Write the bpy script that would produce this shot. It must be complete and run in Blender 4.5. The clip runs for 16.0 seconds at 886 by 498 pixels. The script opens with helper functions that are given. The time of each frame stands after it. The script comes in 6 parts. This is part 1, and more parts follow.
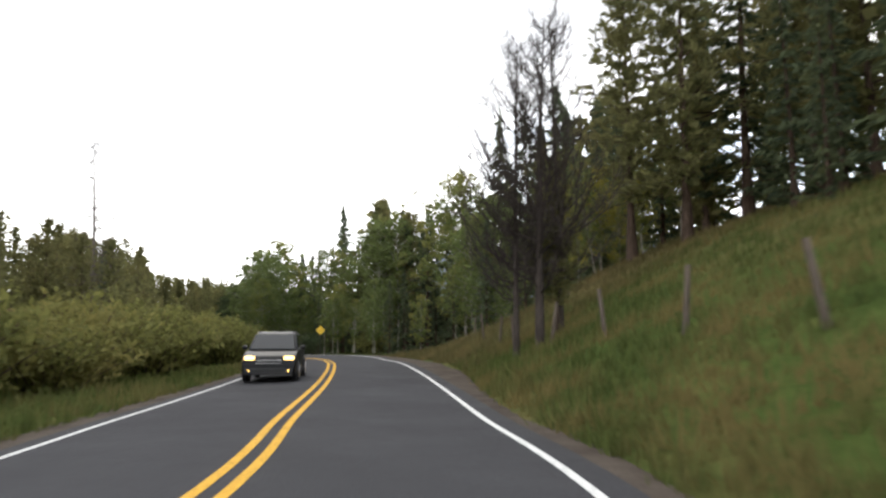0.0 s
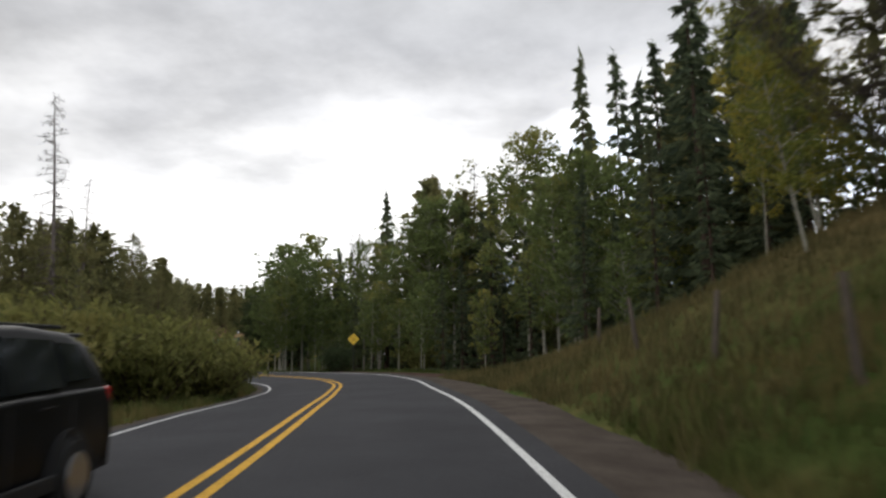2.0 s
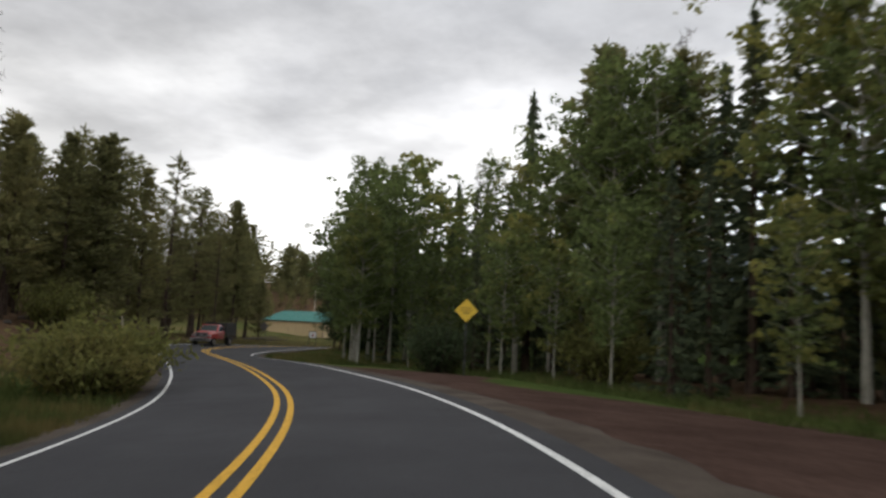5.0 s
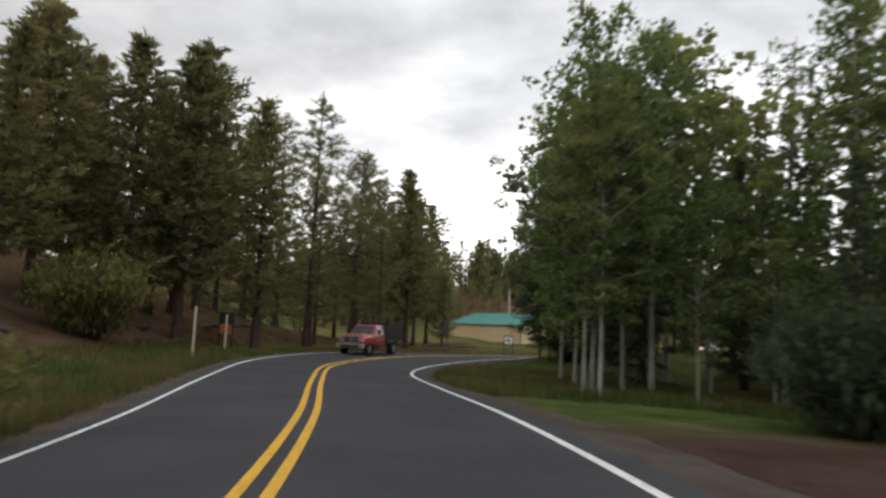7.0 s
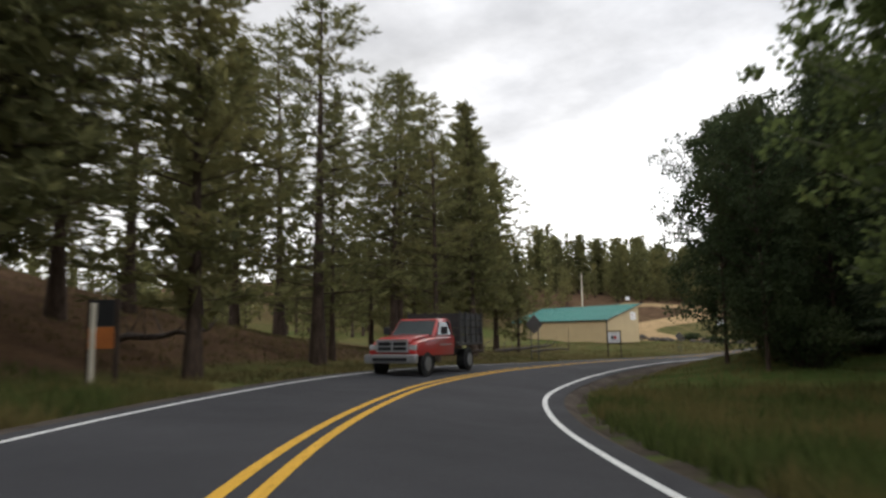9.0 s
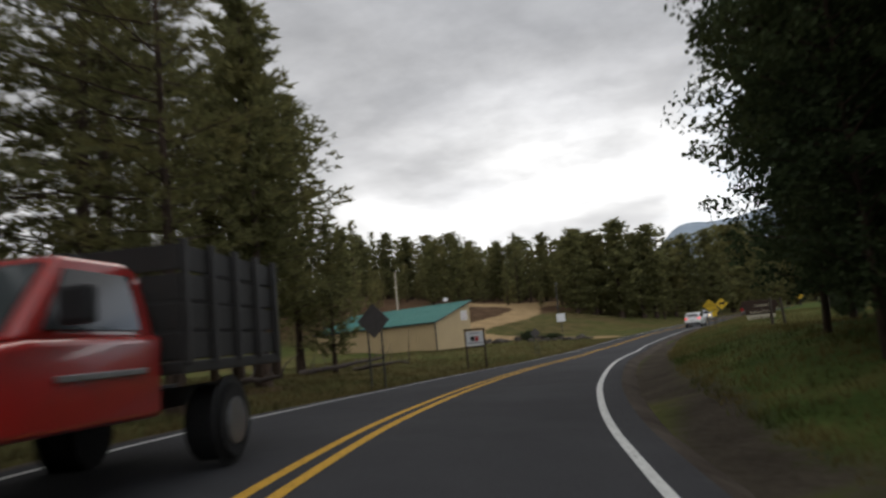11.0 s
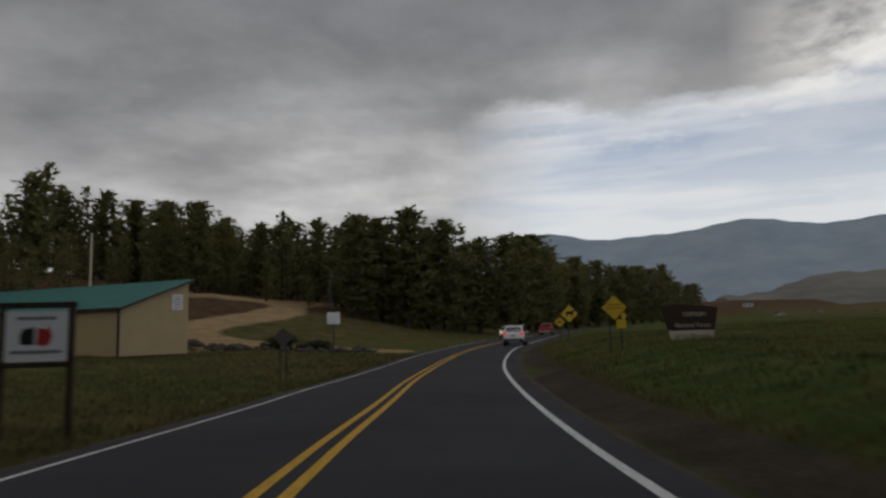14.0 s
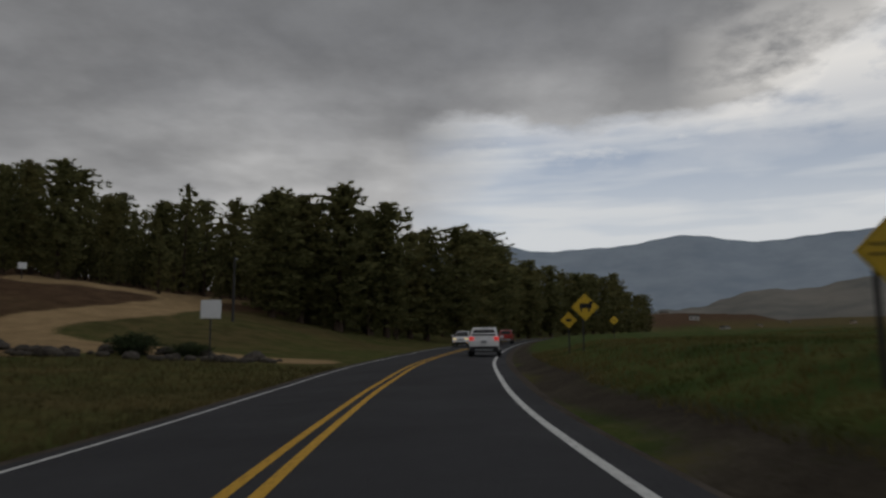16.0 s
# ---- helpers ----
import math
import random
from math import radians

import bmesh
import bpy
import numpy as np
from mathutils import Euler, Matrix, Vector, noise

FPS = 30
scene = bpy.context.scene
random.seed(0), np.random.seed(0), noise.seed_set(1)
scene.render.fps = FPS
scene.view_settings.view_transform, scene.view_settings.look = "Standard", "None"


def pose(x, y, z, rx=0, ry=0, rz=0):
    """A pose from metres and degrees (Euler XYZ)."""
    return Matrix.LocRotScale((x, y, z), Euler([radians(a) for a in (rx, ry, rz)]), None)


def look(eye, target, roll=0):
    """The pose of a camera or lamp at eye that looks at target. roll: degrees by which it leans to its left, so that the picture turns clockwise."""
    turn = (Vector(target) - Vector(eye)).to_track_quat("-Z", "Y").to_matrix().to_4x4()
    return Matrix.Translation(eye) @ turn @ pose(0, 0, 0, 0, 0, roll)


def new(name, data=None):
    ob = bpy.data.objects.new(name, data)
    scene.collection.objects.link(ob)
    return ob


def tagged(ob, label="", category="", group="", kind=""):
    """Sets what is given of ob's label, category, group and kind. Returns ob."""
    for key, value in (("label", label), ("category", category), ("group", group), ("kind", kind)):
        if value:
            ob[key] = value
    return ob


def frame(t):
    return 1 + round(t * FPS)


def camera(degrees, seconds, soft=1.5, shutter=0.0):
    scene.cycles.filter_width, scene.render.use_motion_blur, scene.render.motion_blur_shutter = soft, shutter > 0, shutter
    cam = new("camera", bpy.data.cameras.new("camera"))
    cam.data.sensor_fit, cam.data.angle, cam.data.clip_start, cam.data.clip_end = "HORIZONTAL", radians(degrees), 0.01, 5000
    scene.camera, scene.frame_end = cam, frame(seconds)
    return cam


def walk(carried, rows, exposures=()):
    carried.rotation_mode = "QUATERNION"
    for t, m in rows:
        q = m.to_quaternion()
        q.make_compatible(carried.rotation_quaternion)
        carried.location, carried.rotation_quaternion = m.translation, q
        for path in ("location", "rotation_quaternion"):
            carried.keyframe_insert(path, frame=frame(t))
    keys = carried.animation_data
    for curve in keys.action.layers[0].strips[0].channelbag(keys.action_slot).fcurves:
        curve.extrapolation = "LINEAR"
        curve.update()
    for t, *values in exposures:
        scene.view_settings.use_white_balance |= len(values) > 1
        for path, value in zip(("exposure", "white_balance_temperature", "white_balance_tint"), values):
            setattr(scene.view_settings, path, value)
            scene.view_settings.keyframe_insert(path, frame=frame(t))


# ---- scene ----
cam = camera(65.2, 16.0, 2.6, 0.5)
EXPOSURES = [(0, 0.56), (0.5, 0.28), (1, 0.04), (2, -0.25), (3, -0.68), (5.5, -0.22), (6.5, -0.1), (8, 0.12), (10.5, -0.4), (11, -0.72), (12, -1.42), (13, -1.58), (14, -1.95), (15, -2.06), (16, -2.14)]
PATH = [
    (0, (0.36, 0.40, 1.53), (0.36, 10.33, 2.76), -0.2),
    (0.5, (0.12, 5.30, 1.50), (-0.05, 15.23, 2.74), -0.4),
    (1, (-0.22, 10.48, 1.47), (-0.58, 20.39, 2.76), -0.4),
    (1.5, (-0.59, 15.73, 1.47), (-1.16, 25.64, 2.72), -0.4),
    (2, (-1.06, 20.87, 1.45), (-1.83, 30.75, 2.83), -0.7),
    (2.5, (-1.83, 26.21, 1.46), (-2.77, 36.08, 2.77), -0.3),
    (3, (-2.69, 31.75, 1.49), (-3.85, 41.60, 2.77), 0.8),
    (3.5, (-3.33, 37.30, 1.43), (-4.77, 47.11, 2.72), 1.0),
    (4, (-4.27, 42.98, 1.38), (-6.03, 52.74, 2.61), 1.6),
    (4.5, (-5.55, 48.69, 1.29), (-7.70, 58.39, 2.48), 2.2),
    (5, (-7.21, 54.37, 1.19), (-9.87, 63.94, 2.35), 2.8),
    (5.5, (-9.30, 59.94, 1.08), (-12.59, 69.31, 2.23), 3.0),
    (6, (-11.76, 65.50, 0.96), (-15.68, 74.63, 2.07), 3.4),
    (6.5, (-14.56, 70.65, 0.80), (-19.11, 79.48, 1.90), 2.9),
    (7, (-17.53, 75.65, 0.65), (-22.71, 84.14, 1.78), 2.5),
    (7.5, (-20.80, 80.33, 0.50), (-26.41, 88.52, 1.72), 2.4),
    (8, (-24.13, 84.69, 0.37), (-30.01, 92.68, 1.63), 1.8),
    (8.5, (-27.54, 88.90, 0.22), (-33.49, 96.84, 1.45), 1.0),
    (9, (-31.16, 93.08, 0.06), (-36.82, 101.23, 1.27), -0.8),
    (9.5, (-34.62, 97.25, -0.09), (-39.74, 105.76, 1.10), -2.9),
    (10, (-37.56, 101.46, -0.21), (-41.98, 110.35, 0.96), -4.6),
    (10.5, (-39.61, 105.76, -0.30), (-43.32, 114.97, 0.85), -5.5),
    (11, (-41.65, 110.04, -0.31), (-44.66, 119.48, 0.97), -5.4),
    (11.5, (-42.98, 114.39, -0.32), (-45.24, 124.04, 0.98), -4.6),
    (12, (-44.10, 118.78, -0.31), (-45.65, 128.58, 0.94), -3.7),
    (12.5, (-44.92, 123.06, -0.36), (-45.83, 132.94, 0.88), -2.6),
    (13, (-45.44, 127.26, -0.41), (-45.84, 137.18, 0.78), -1.9),
    (13.5, (-45.80, 131.61, -0.49), (-45.87, 141.53, 0.69), -1.6),
    (14, (-45.87, 136.59, -0.59), (-45.76, 146.52, 0.63), -1.5),
    (14.5, (-46.04, 141.47, -0.73), (-45.71, 151.38, 0.53), -1.2),
    (15, (-46.09, 146.04, -0.79), (-45.53, 155.94, 0.50), -0.8),
    (15.5, (-45.84, 150.28, -0.84), (-45.09, 160.16, 0.47), -0.7),
    (16, (-45.60, 154.90, -0.85), (-44.67, 164.77, 0.48), -0.4),
]
walk(cam, [(t, look(eye, target, roll)) for t, eye, target, roll in PATH], EXPOSURES)


# ---- light: a cloudy sky, with the sun behind the clouds low ahead ----
SUN_AZ, SUN_EL = 18.0, 42.0  # degrees left of +y, above the horizon


def make_world():
    w = bpy.data.worlds.new("overcast_sky")
    scene.world = w
    w.use_nodes = True
    nt = w.node_tree
    nt.nodes.clear()
    N, K = nt.nodes.new, nt.links.new
    out, bg = N("ShaderNodeOutputWorld"), N("ShaderNodeBackground")
    sky = N("ShaderNodeTexSky")
    sky.sky_type, sky.sun_disc = "NISHITA", False
    sky.sun_elevation, sky.sun_rotation = radians(SUN_EL), radians(-SUN_AZ)
    sky.altitude, sky.dust_density = 2000, 1.0
    gain = N("ShaderNodeVectorMath")
    gain.operation = "SCALE"
    gain.inputs["Scale"].default_value = 0.25
    K(sky.outputs[0], gain.inputs[0])
    tc = N("ShaderNodeTexCoord")
    sep = N("ShaderNodeSeparateXYZ")
    K(tc.outputs["Generated"], sep.inputs[0])

    def m(op, a, b=None, clamp=False):
        n = N("ShaderNodeMath")
        n.operation, n.use_clamp = op, clamp
        for i, v in enumerate((a, b)):
            if v is None:
                continue
            if isinstance(v, (int, float)):
                n.inputs[i].default_value = v
            else:
                K(v, n.inputs[i])
        return n.outputs[0]

    # the cloud deck is a flat layer: its pattern is stretched towards the horizon
    zz = m("MAXIMUM", m("ADD", sep.outputs[2], 0.16), 0.05)
    px, py = m("DIVIDE", sep.outputs[0], zz), m("DIVIDE", sep.outputs[1], zz)
    comb = N("ShaderNodeCombineXYZ")
    K(px, comb.inputs[0]), K(py, comb.inputs[1])

    def cloud(scale, detail, rough, off):
        mp = N("ShaderNodeMapping")
        mp.inputs["Location"].default_value = (off, off * 0.7, 0)
        K(comb.outputs[0], mp.inputs[0])
        n = N("ShaderNodeTexNoise")
        n.inputs["Scale"].default_value, n.inputs["Detail"].default_value, n.inputs["Roughness"].default_value = scale, detail, rough
        K(mp.outputs[0], n.inputs["Vector"])
        return n.outputs[0]

    big, small = cloud(0.55, 3, 0.5, 3.1), cloud(1.7, 6, 0.52, 8.3)
    thick = m("ADD", m("MULTIPLY", big, 0.6), m("MULTIPLY", small, 0.4))

    def ramp(fac, *stops):
        r = N("ShaderNodeValToRGB")
        e = r.color_ramp.elements
        while len(e) < len(stops):
            e.new(0.5)
        for el, (p, c) in zip(e, stops):
            el.position, el.color = p, (*c, 1)
        K(fac, r.inputs[0])
        return r.outputs[0]

    # the deck: pale where it thins towards the horizon, dark grey above, light overhead
    rise = m("ADD", sep.outputs[2], m("MULTIPLY", m("SUBTRACT", thick, 0.5), 0.95))
    deck = ramp(rise, (0.0, (1.95, 1.93, 1.90)), (0.15, (1.75, 1.74, 1.73)), (0.24, (1.25, 1.25, 1.26)), (0.35, (0.86, 0.865, 0.89)), (0.45, (0.60, 0.61, 0.64)), (0.60, (0.62, 0.63, 0.65)), (0.85, (0.95, 0.95, 0.96)))
    # brighter towards the hidden sun
    sx, sy, sz = -math.sin(radians(SUN_AZ)) * math.cos(radians(SUN_EL)), math.cos(radians(SUN_AZ)) * math.cos(radians(SUN_EL)), math.sin(radians(SUN_EL))
    dot = N("ShaderNodeVectorMath")
    dot.operation = "DOT_PRODUCT"
    dot.inputs[1].default_value = (sx, sy, sz)
    K(tc.outputs["Generated"], dot.inputs[0])
    glow = m("POWER", m("MAXIMUM", dot.outputs["Value"], 0.0), 3.0)
    # heaps and hollows in the underside
    heaps = cloud(1.5, 9, 0.58, 21.7)
    mottle = m("ADD", 0.96, m("MULTIPLY", m("MULTIPLY", m("SUBTRACT", heaps, 0.40), 4.2, True), 0.42))
    lit = N("ShaderNodeVectorMath")
    lit.operation = "SCALE"
    K(deck, lit.inputs[0])
    # unseen sky behind the road's start, brightened to light the trees' near sides
    thin = m("MULTIPLY", m("SUBTRACT", m("MULTIPLY", sep.outputs[1], -1.0), 0.1), 1.3, True)
    heavy = N("ShaderNodeVectorMath")  # and heavier over the wooded slope
    heavy.operation = "DOT_PRODUCT"
    heavy.inputs[1].default_value = Vector((-math.sin(radians(58)), math.cos(radians(58)), 0.3)).normalized()
    K(tc.outputs["Generated"], heavy.inputs[0])
    ahead = N("ShaderNodeVectorMath")  # but lighter up the valley
    ahead.operation = "DOT_PRODUCT"
    ahead.inputs[1].default_value = Vector((math.sin(radians(10)), math.cos(radians(10)), 0.28)).normalized()
    K(tc.outputs["Generated"], ahead.inputs[0])
    fore = m("ADD", 1.0, m("MULTIPLY", m("POWER", m("MAXIMUM", ahead.outputs["Value"], 0.0), 6.0), 0.08))
    shade = m("SUBTRACT", 1.0, m("MULTIPLY", m("POWER", m("MAXIMUM", heavy.outputs["Value"], 0.0), 7.0), 0.40))
    K(m("MULTIPLY", m("ADD", m("ADD", m("MULTIPLY", glow, 0.30), 0.86), m("MULTIPLY", thin, 1.3)), m("MULTIPLY", m("MULTIPLY", shade, fore), mottle)), lit.inputs["Scale"])
    # where the deck ends over the valley: a bright rim, and pale clear sky below it
    az = m("ARCTAN2", sep.outputs[0], sep.outputs[1])
    fine = cloud(3.4, 9, 0.6, 14.2)
    ragged = m("ADD", m("MULTIPLY", m("SUBTRACT", small, 0.5), 0.09), m("MULTIPLY", m("SUBTRACT", fine, 0.5), 0.075))
    edge = m("ADD", m("ADD", 0.296, ragged), m("MULTIPLY", m("POWER", m("MAXIMUM", m("SUBTRACT", az, 0.42), 0.0), 2.0), 1.1))
    under = m("SUBTRACT", edge, sep.outputs[2])
    side = m("MULTIPLY", m("ADD", m("SUBTRACT", az, 0.03), m("MULTIPLY", m("SUBTRACT", big, 0.5), 0.3)), 7.0, True)
    hole = m("MULTIPLY", m("MULTIPLY", m("ADD", under, 0.012), 45.0, True), side)
    east = m("MULTIPLY", m("SUBTRACT", az, 0.40), 7.0, True)
    band = m("SUBTRACT", 1.0, m("MULTIPLY", m("ABSOLUTE", m("SUBTRACT", under, 0.008)), m("SUBTRACT", 44.0, m("MULTIPLY", east, 26.0))), True)
    rim = m("MULTIPLY", m("MULTIPLY", m("MULTIPLY", band, m("MULTIPLY", m("SUBTRACT", fine, 0.30), 4.5, True)), side), m("ADD", 0.40, m("MULTIPLY", east, 0.6)))
    # loose scraps of cloud below it
    scraps = m("MULTIPLY", m("MULTIPLY", m("SUBTRACT", fine, 0.53), 9.0, True), m("SUBTRACT", 1.0, m("MULTIPLY", m("ABSOLUTE", m("SUBTRACT", under, 0.036)), 36.0), True))
    rim = m("MAXIMUM", rim, m("MULTIPLY", m("MULTIPLY", scraps, side), 0.45))
    # a sunlit heap of cloud at the deck's edge
    heap = m("MULTIPLY", m("MULTIPLY", m("MULTIPLY", m("SUBTRACT", az, 0.42), 7.0, True), m("SUBTRACT", 1.0, m("MULTIPLY", m("ABSOLUTE", m("SUBTRACT", sep.outputs[2], 0.34)), 9.0), True)), m("MULTIPLY", m("SUBTRACT", fine, 0.31), 5.0, True))
    rim = m("MAXIMUM", rim, heap)
    veil = m("ADD", m("MULTIPLY", m("SUBTRACT", 0.25, sep.outputs[2]), 7.0, True), m("MULTIPLY", m("SUBTRACT", small, 0.5), 2.2, True), True)
    level = N("ShaderNodeCombineXYZ")  # thin level streaks in the clear part
    K(m("MULTIPLY", az, 2.2), level.inputs[0]), K(m("MULTIPLY", sep.outputs[2], 24.0), level.inputs[1])
    streak = N("ShaderNodeTexNoise")
    streak.inputs["Scale"].default_value, streak.inputs["Detail"].default_value = 1.3, 6
    K(level.outputs[0], streak.inputs["Vector"])
    veil = m("ADD", veil, m("MULTIPLY", m("SUBTRACT", streak.outputs[0], 0.45), 3.0, True), True)
    haze = N("ShaderNodeMix")
    haze.data_type = "RGBA"
    K(m("ADD", m("MULTIPLY", veil, 0.55), 0.38), haze.inputs["Factor"])
    haze.inputs["B"].default_value = (2.8, 2.86, 2.9, 1)
    K(gain.outputs[0], haze.inputs["A"])
    mix = N("ShaderNodeMix")
    mix.data_type = "RGBA"
    K(hole, mix.inputs["Factor"])
    K(lit.outputs[0], mix.inputs["A"])
    K(haze.outputs["Result"], mix.inputs["B"])
    edged = N("ShaderNodeMix")
    edged.data_type = "RGBA"
    K(m("MULTIPLY", rim, 0.9), edged.inputs["Factor"])
    K(mix.outputs["Result"], edged.inputs["A"])
    edged.inputs["B"].default_value = (3.4, 3.3, 3.15, 1)
    K(edged.outputs["Result"], bg.inputs[0])
    bg.inputs[1].default_value = 1.0
    K(bg.outputs[0], out.inputs[0])


make_world()
sun = new("sun", bpy.data.lights.new("sun", "SUN"))
sun.data.energy, sun.data.angle, sun.data.color = 0.7, radians(35), (1.0, 0.95, 0.87)
sun.matrix_world = look(
    (0, 0, 60),
    (math.sin(radians(SUN_AZ)) * 60, -math.cos(radians(SUN_AZ)) * 60, 60 - 60 * math.tan(radians(SUN_EL))),
)


# ---- materials ----
class Mat:
    """A small node builder round one Principled material."""

    def __init__(self, name, rough=0.8, metal=0.0, spec=0.3):
        self.m = bpy.data.materials.new(name)
        self.m.use_nodes = True
        self.t = self.m.node_tree
        self.b = self.t.nodes["Principled BSDF"]
        self.b.inputs["Roughness"].default_value = rough
        self.b.inputs["Metallic"].default_value = metal
        self.b.inputs["Specular IOR Level"].default_value = spec

    def n(self, kind, **k):
        o = self.t.nodes.new(kind)
        for a, v in k.items():
            o.inputs[a].default_value = v
        return o

    def link(self, a, b):
        self.t.links.new(a, b)

    def coord(self, kind="Object"):
        return self.n("ShaderNodeTexCoord").outputs[kind]

    def noise(self, scale, detail=4, rough=0.55, vec=None):
        o = self.n("ShaderNodeTexNoise", Scale=scale, Detail=detail, Roughness=rough)
        self.link(vec or self.coord(), o.inputs["Vector"])
        return o.outputs[0]

    def ramp(self, fac, *stops):
        r = self.n("ShaderNodeValToRGB")
        e = r.color_ramp.elements
        while len(e) < len(stops):
            e.new(0.5)
        for el, (p, c) in zip(e, stops):
            el.position, el.color = p, (*c, 1) if len(c) == 3 else c
        self.link(fac, r.inputs[0])
        return r.outputs[0]

    def mix(self, fac, a, b, blend="MIX"):
        o = self.n("ShaderNodeMix")
        o.data_type, o.blend_type = "RGBA", blend
        for v, s in ((fac, "Factor"), (a, "A"), (b, "B")):
            if isinstance(v, (int, float)):
                o.inputs[s].default_value = v
            elif isinstance(v, tuple):
                o.inputs[s].default_value = (*v, 1)
            else:
                self.link(v, o.inputs[s])
        return o.outputs["Result"]

    def math(self, op, a, b=0.0, clamp=False):
        o = self.n("ShaderNodeMath")
        o.operation, o.use_clamp = op, clamp
        for i, v in enumerate((a, b)):
            if isinstance(v, (int, float)):
                o.inputs[i].default_value = v
            else:
                self.link(v, o.inputs[i])
        return o.outputs[0]

    def attr(self, name):
        a = self.n("ShaderNodeAttribute")
        a.attribute_name = name
        return a.outputs["Fac"]

    def color(self, c):
        if isinstance(c, tuple):
            self.b.inputs["Base Color"].default_value = (*c, 1)
        else:
            self.link(c, self.b.inputs["Base Color"])
        return self

    def bump(self, h, strength=0.3, dist=0.02):
        o = self.n("ShaderNodeBump", Strength=strength, Distance=dist)
        self.link(h, o.inputs["Height"])
        self.link(o.outputs[0], self.b.inputs["Normal"])
        return self


def plain(name, c, rough=0.6, metal=0.0, spec=0.3, vary=0.25, scale=6.0):
    """A paint or plastic with faint dirt at two scales."""
    s = Mat(name, rough, metal, spec)
    d = s.ramp(s.noise(scale, 6), (0.3, tuple(v * (1 - vary) for v in c)), (0.7, c))
    f = s.mix(s.math("MULTIPLY", s.noise(scale * 9, 3), 0.3), d, tuple(v * (1 - vary) for v in c))
    return s.color(f).m


def make_asphalt():
    s = Mat("asphalt", 0.95, 0, 0.06)
    vec = s.coord()
    patch = s.ramp(s.noise(0.35, 5, 0.6, vec), (0.3, (0.046, 0.046, 0.049)), (0.7, (0.066, 0.066, 0.070)))
    grain = s.ramp(s.noise(60, 3, 0.7, vec), (0.35, (0.55, 0.55, 0.55)), (0.75, (1.25, 1.25, 1.25)))
    c = s.mix(1.0, patch, grain, "MULTIPLY")
    track = s.attr("wheel_track")
    c = s.mix(s.math("MULTIPLY", track, 0.25), c, (0.040, 0.040, 0.043))
    s.color(c).bump(s.noise(90, 2, 0.6, vec), 0.35, 0.006)
    return s.m


def make_line(name, c):
    s = Mat(name, 0.85, 0, 0.1)
    w = s.ramp(s.noise(14, 6, 0.65), (0.32, tuple(v * 0.45 for v in c)), (0.52, c))
    return s.color(w).bump(s.noise(80, 2), 0.2, 0.004).m


def make_gravel():
    s = Mat("gravel_shoulder", 1.0, 0, 0.03)
    a = s.ramp(s.noise(0.9, 5), (0.3, (0.052, 0.042, 0.034)), (0.7, (0.094, 0.078, 0.064)))
    g = s.ramp(s.noise(38, 3, 0.7), (0.3, (0.6, 0.6, 0.6)), (0.7, (1.3, 1.3, 1.3)))
    return s.color(s.mix(1.0, a, g, "MULTIPLY")).bump(s.noise(45, 3), 0.6, 0.02).m


def make_ground():
    s = Mat("meadow_ground", 1.0, 0, 0.02)
    vec = s.coord()
    big, mid, fine = s.noise(0.05, 4, 0.55, vec), s.noise(0.6, 5, 0.6, vec), s.noise(9.0, 4, 0.65, vec)
    green = s.ramp(mid, (0.3, (0.035, 0.056, 0.014)), (0.5, (0.056, 0.080, 0.021)), (0.72, (0.112, 0.104, 0.036)))
    dry = s.ramp(mid, (0.3, (0.072, 0.060, 0.024)), (0.7, (0.125, 0.095, 0.042)))
    duff = s.ramp(mid, (0.3, (0.060, 0.036, 0.022)), (0.7, (0.115, 0.072, 0.042)))
    sand = s.ramp(mid, (0.3, (0.24, 0.165, 0.085)), (0.7, (0.36, 0.25, 0.135)))
    red = s.ramp(mid, (0.3, (0.045, 0.027, 0.021)), (0.7, (0.080, 0.050, 0.040)))
    edge = s.math("MULTIPLY", s.math("SUBTRACT", fine, 0.5), 0.9)

    def mask(name):
        return s.math("MULTIPLY", s.math("SUBTRACT", s.math("ADD", s.attr(name), edge), 0.35), 3.0, True)

    c = s.mix(s.math("MULTIPLY", s.math("SUBTRACT", s.math("ADD", s.attr("dry"), big), 0.75), 2.5, True), green, dry)
    c = s.mix(mask("duff"), c, duff)
    c = s.mix(mask("red_soil"), c, red)
    c = s.mix(mask("dirt"), c, s.ramp(mid, (0.3, (0.040, 0.033, 0.025)), (0.7, (0.076, 0.064, 0.048))))
    c = s.mix(mask("sand"), c, sand)
    g = s.ramp(fine, (0.3, (0.7, 0.7, 0.7)), (0.7, (1.25, 1.25, 1.25)))
    s.color(s.mix(1.0, c, g, "MULTIPLY")).bump(s.noise(14, 5, 0.7, vec), 0.8, 0.06)
    return s.m


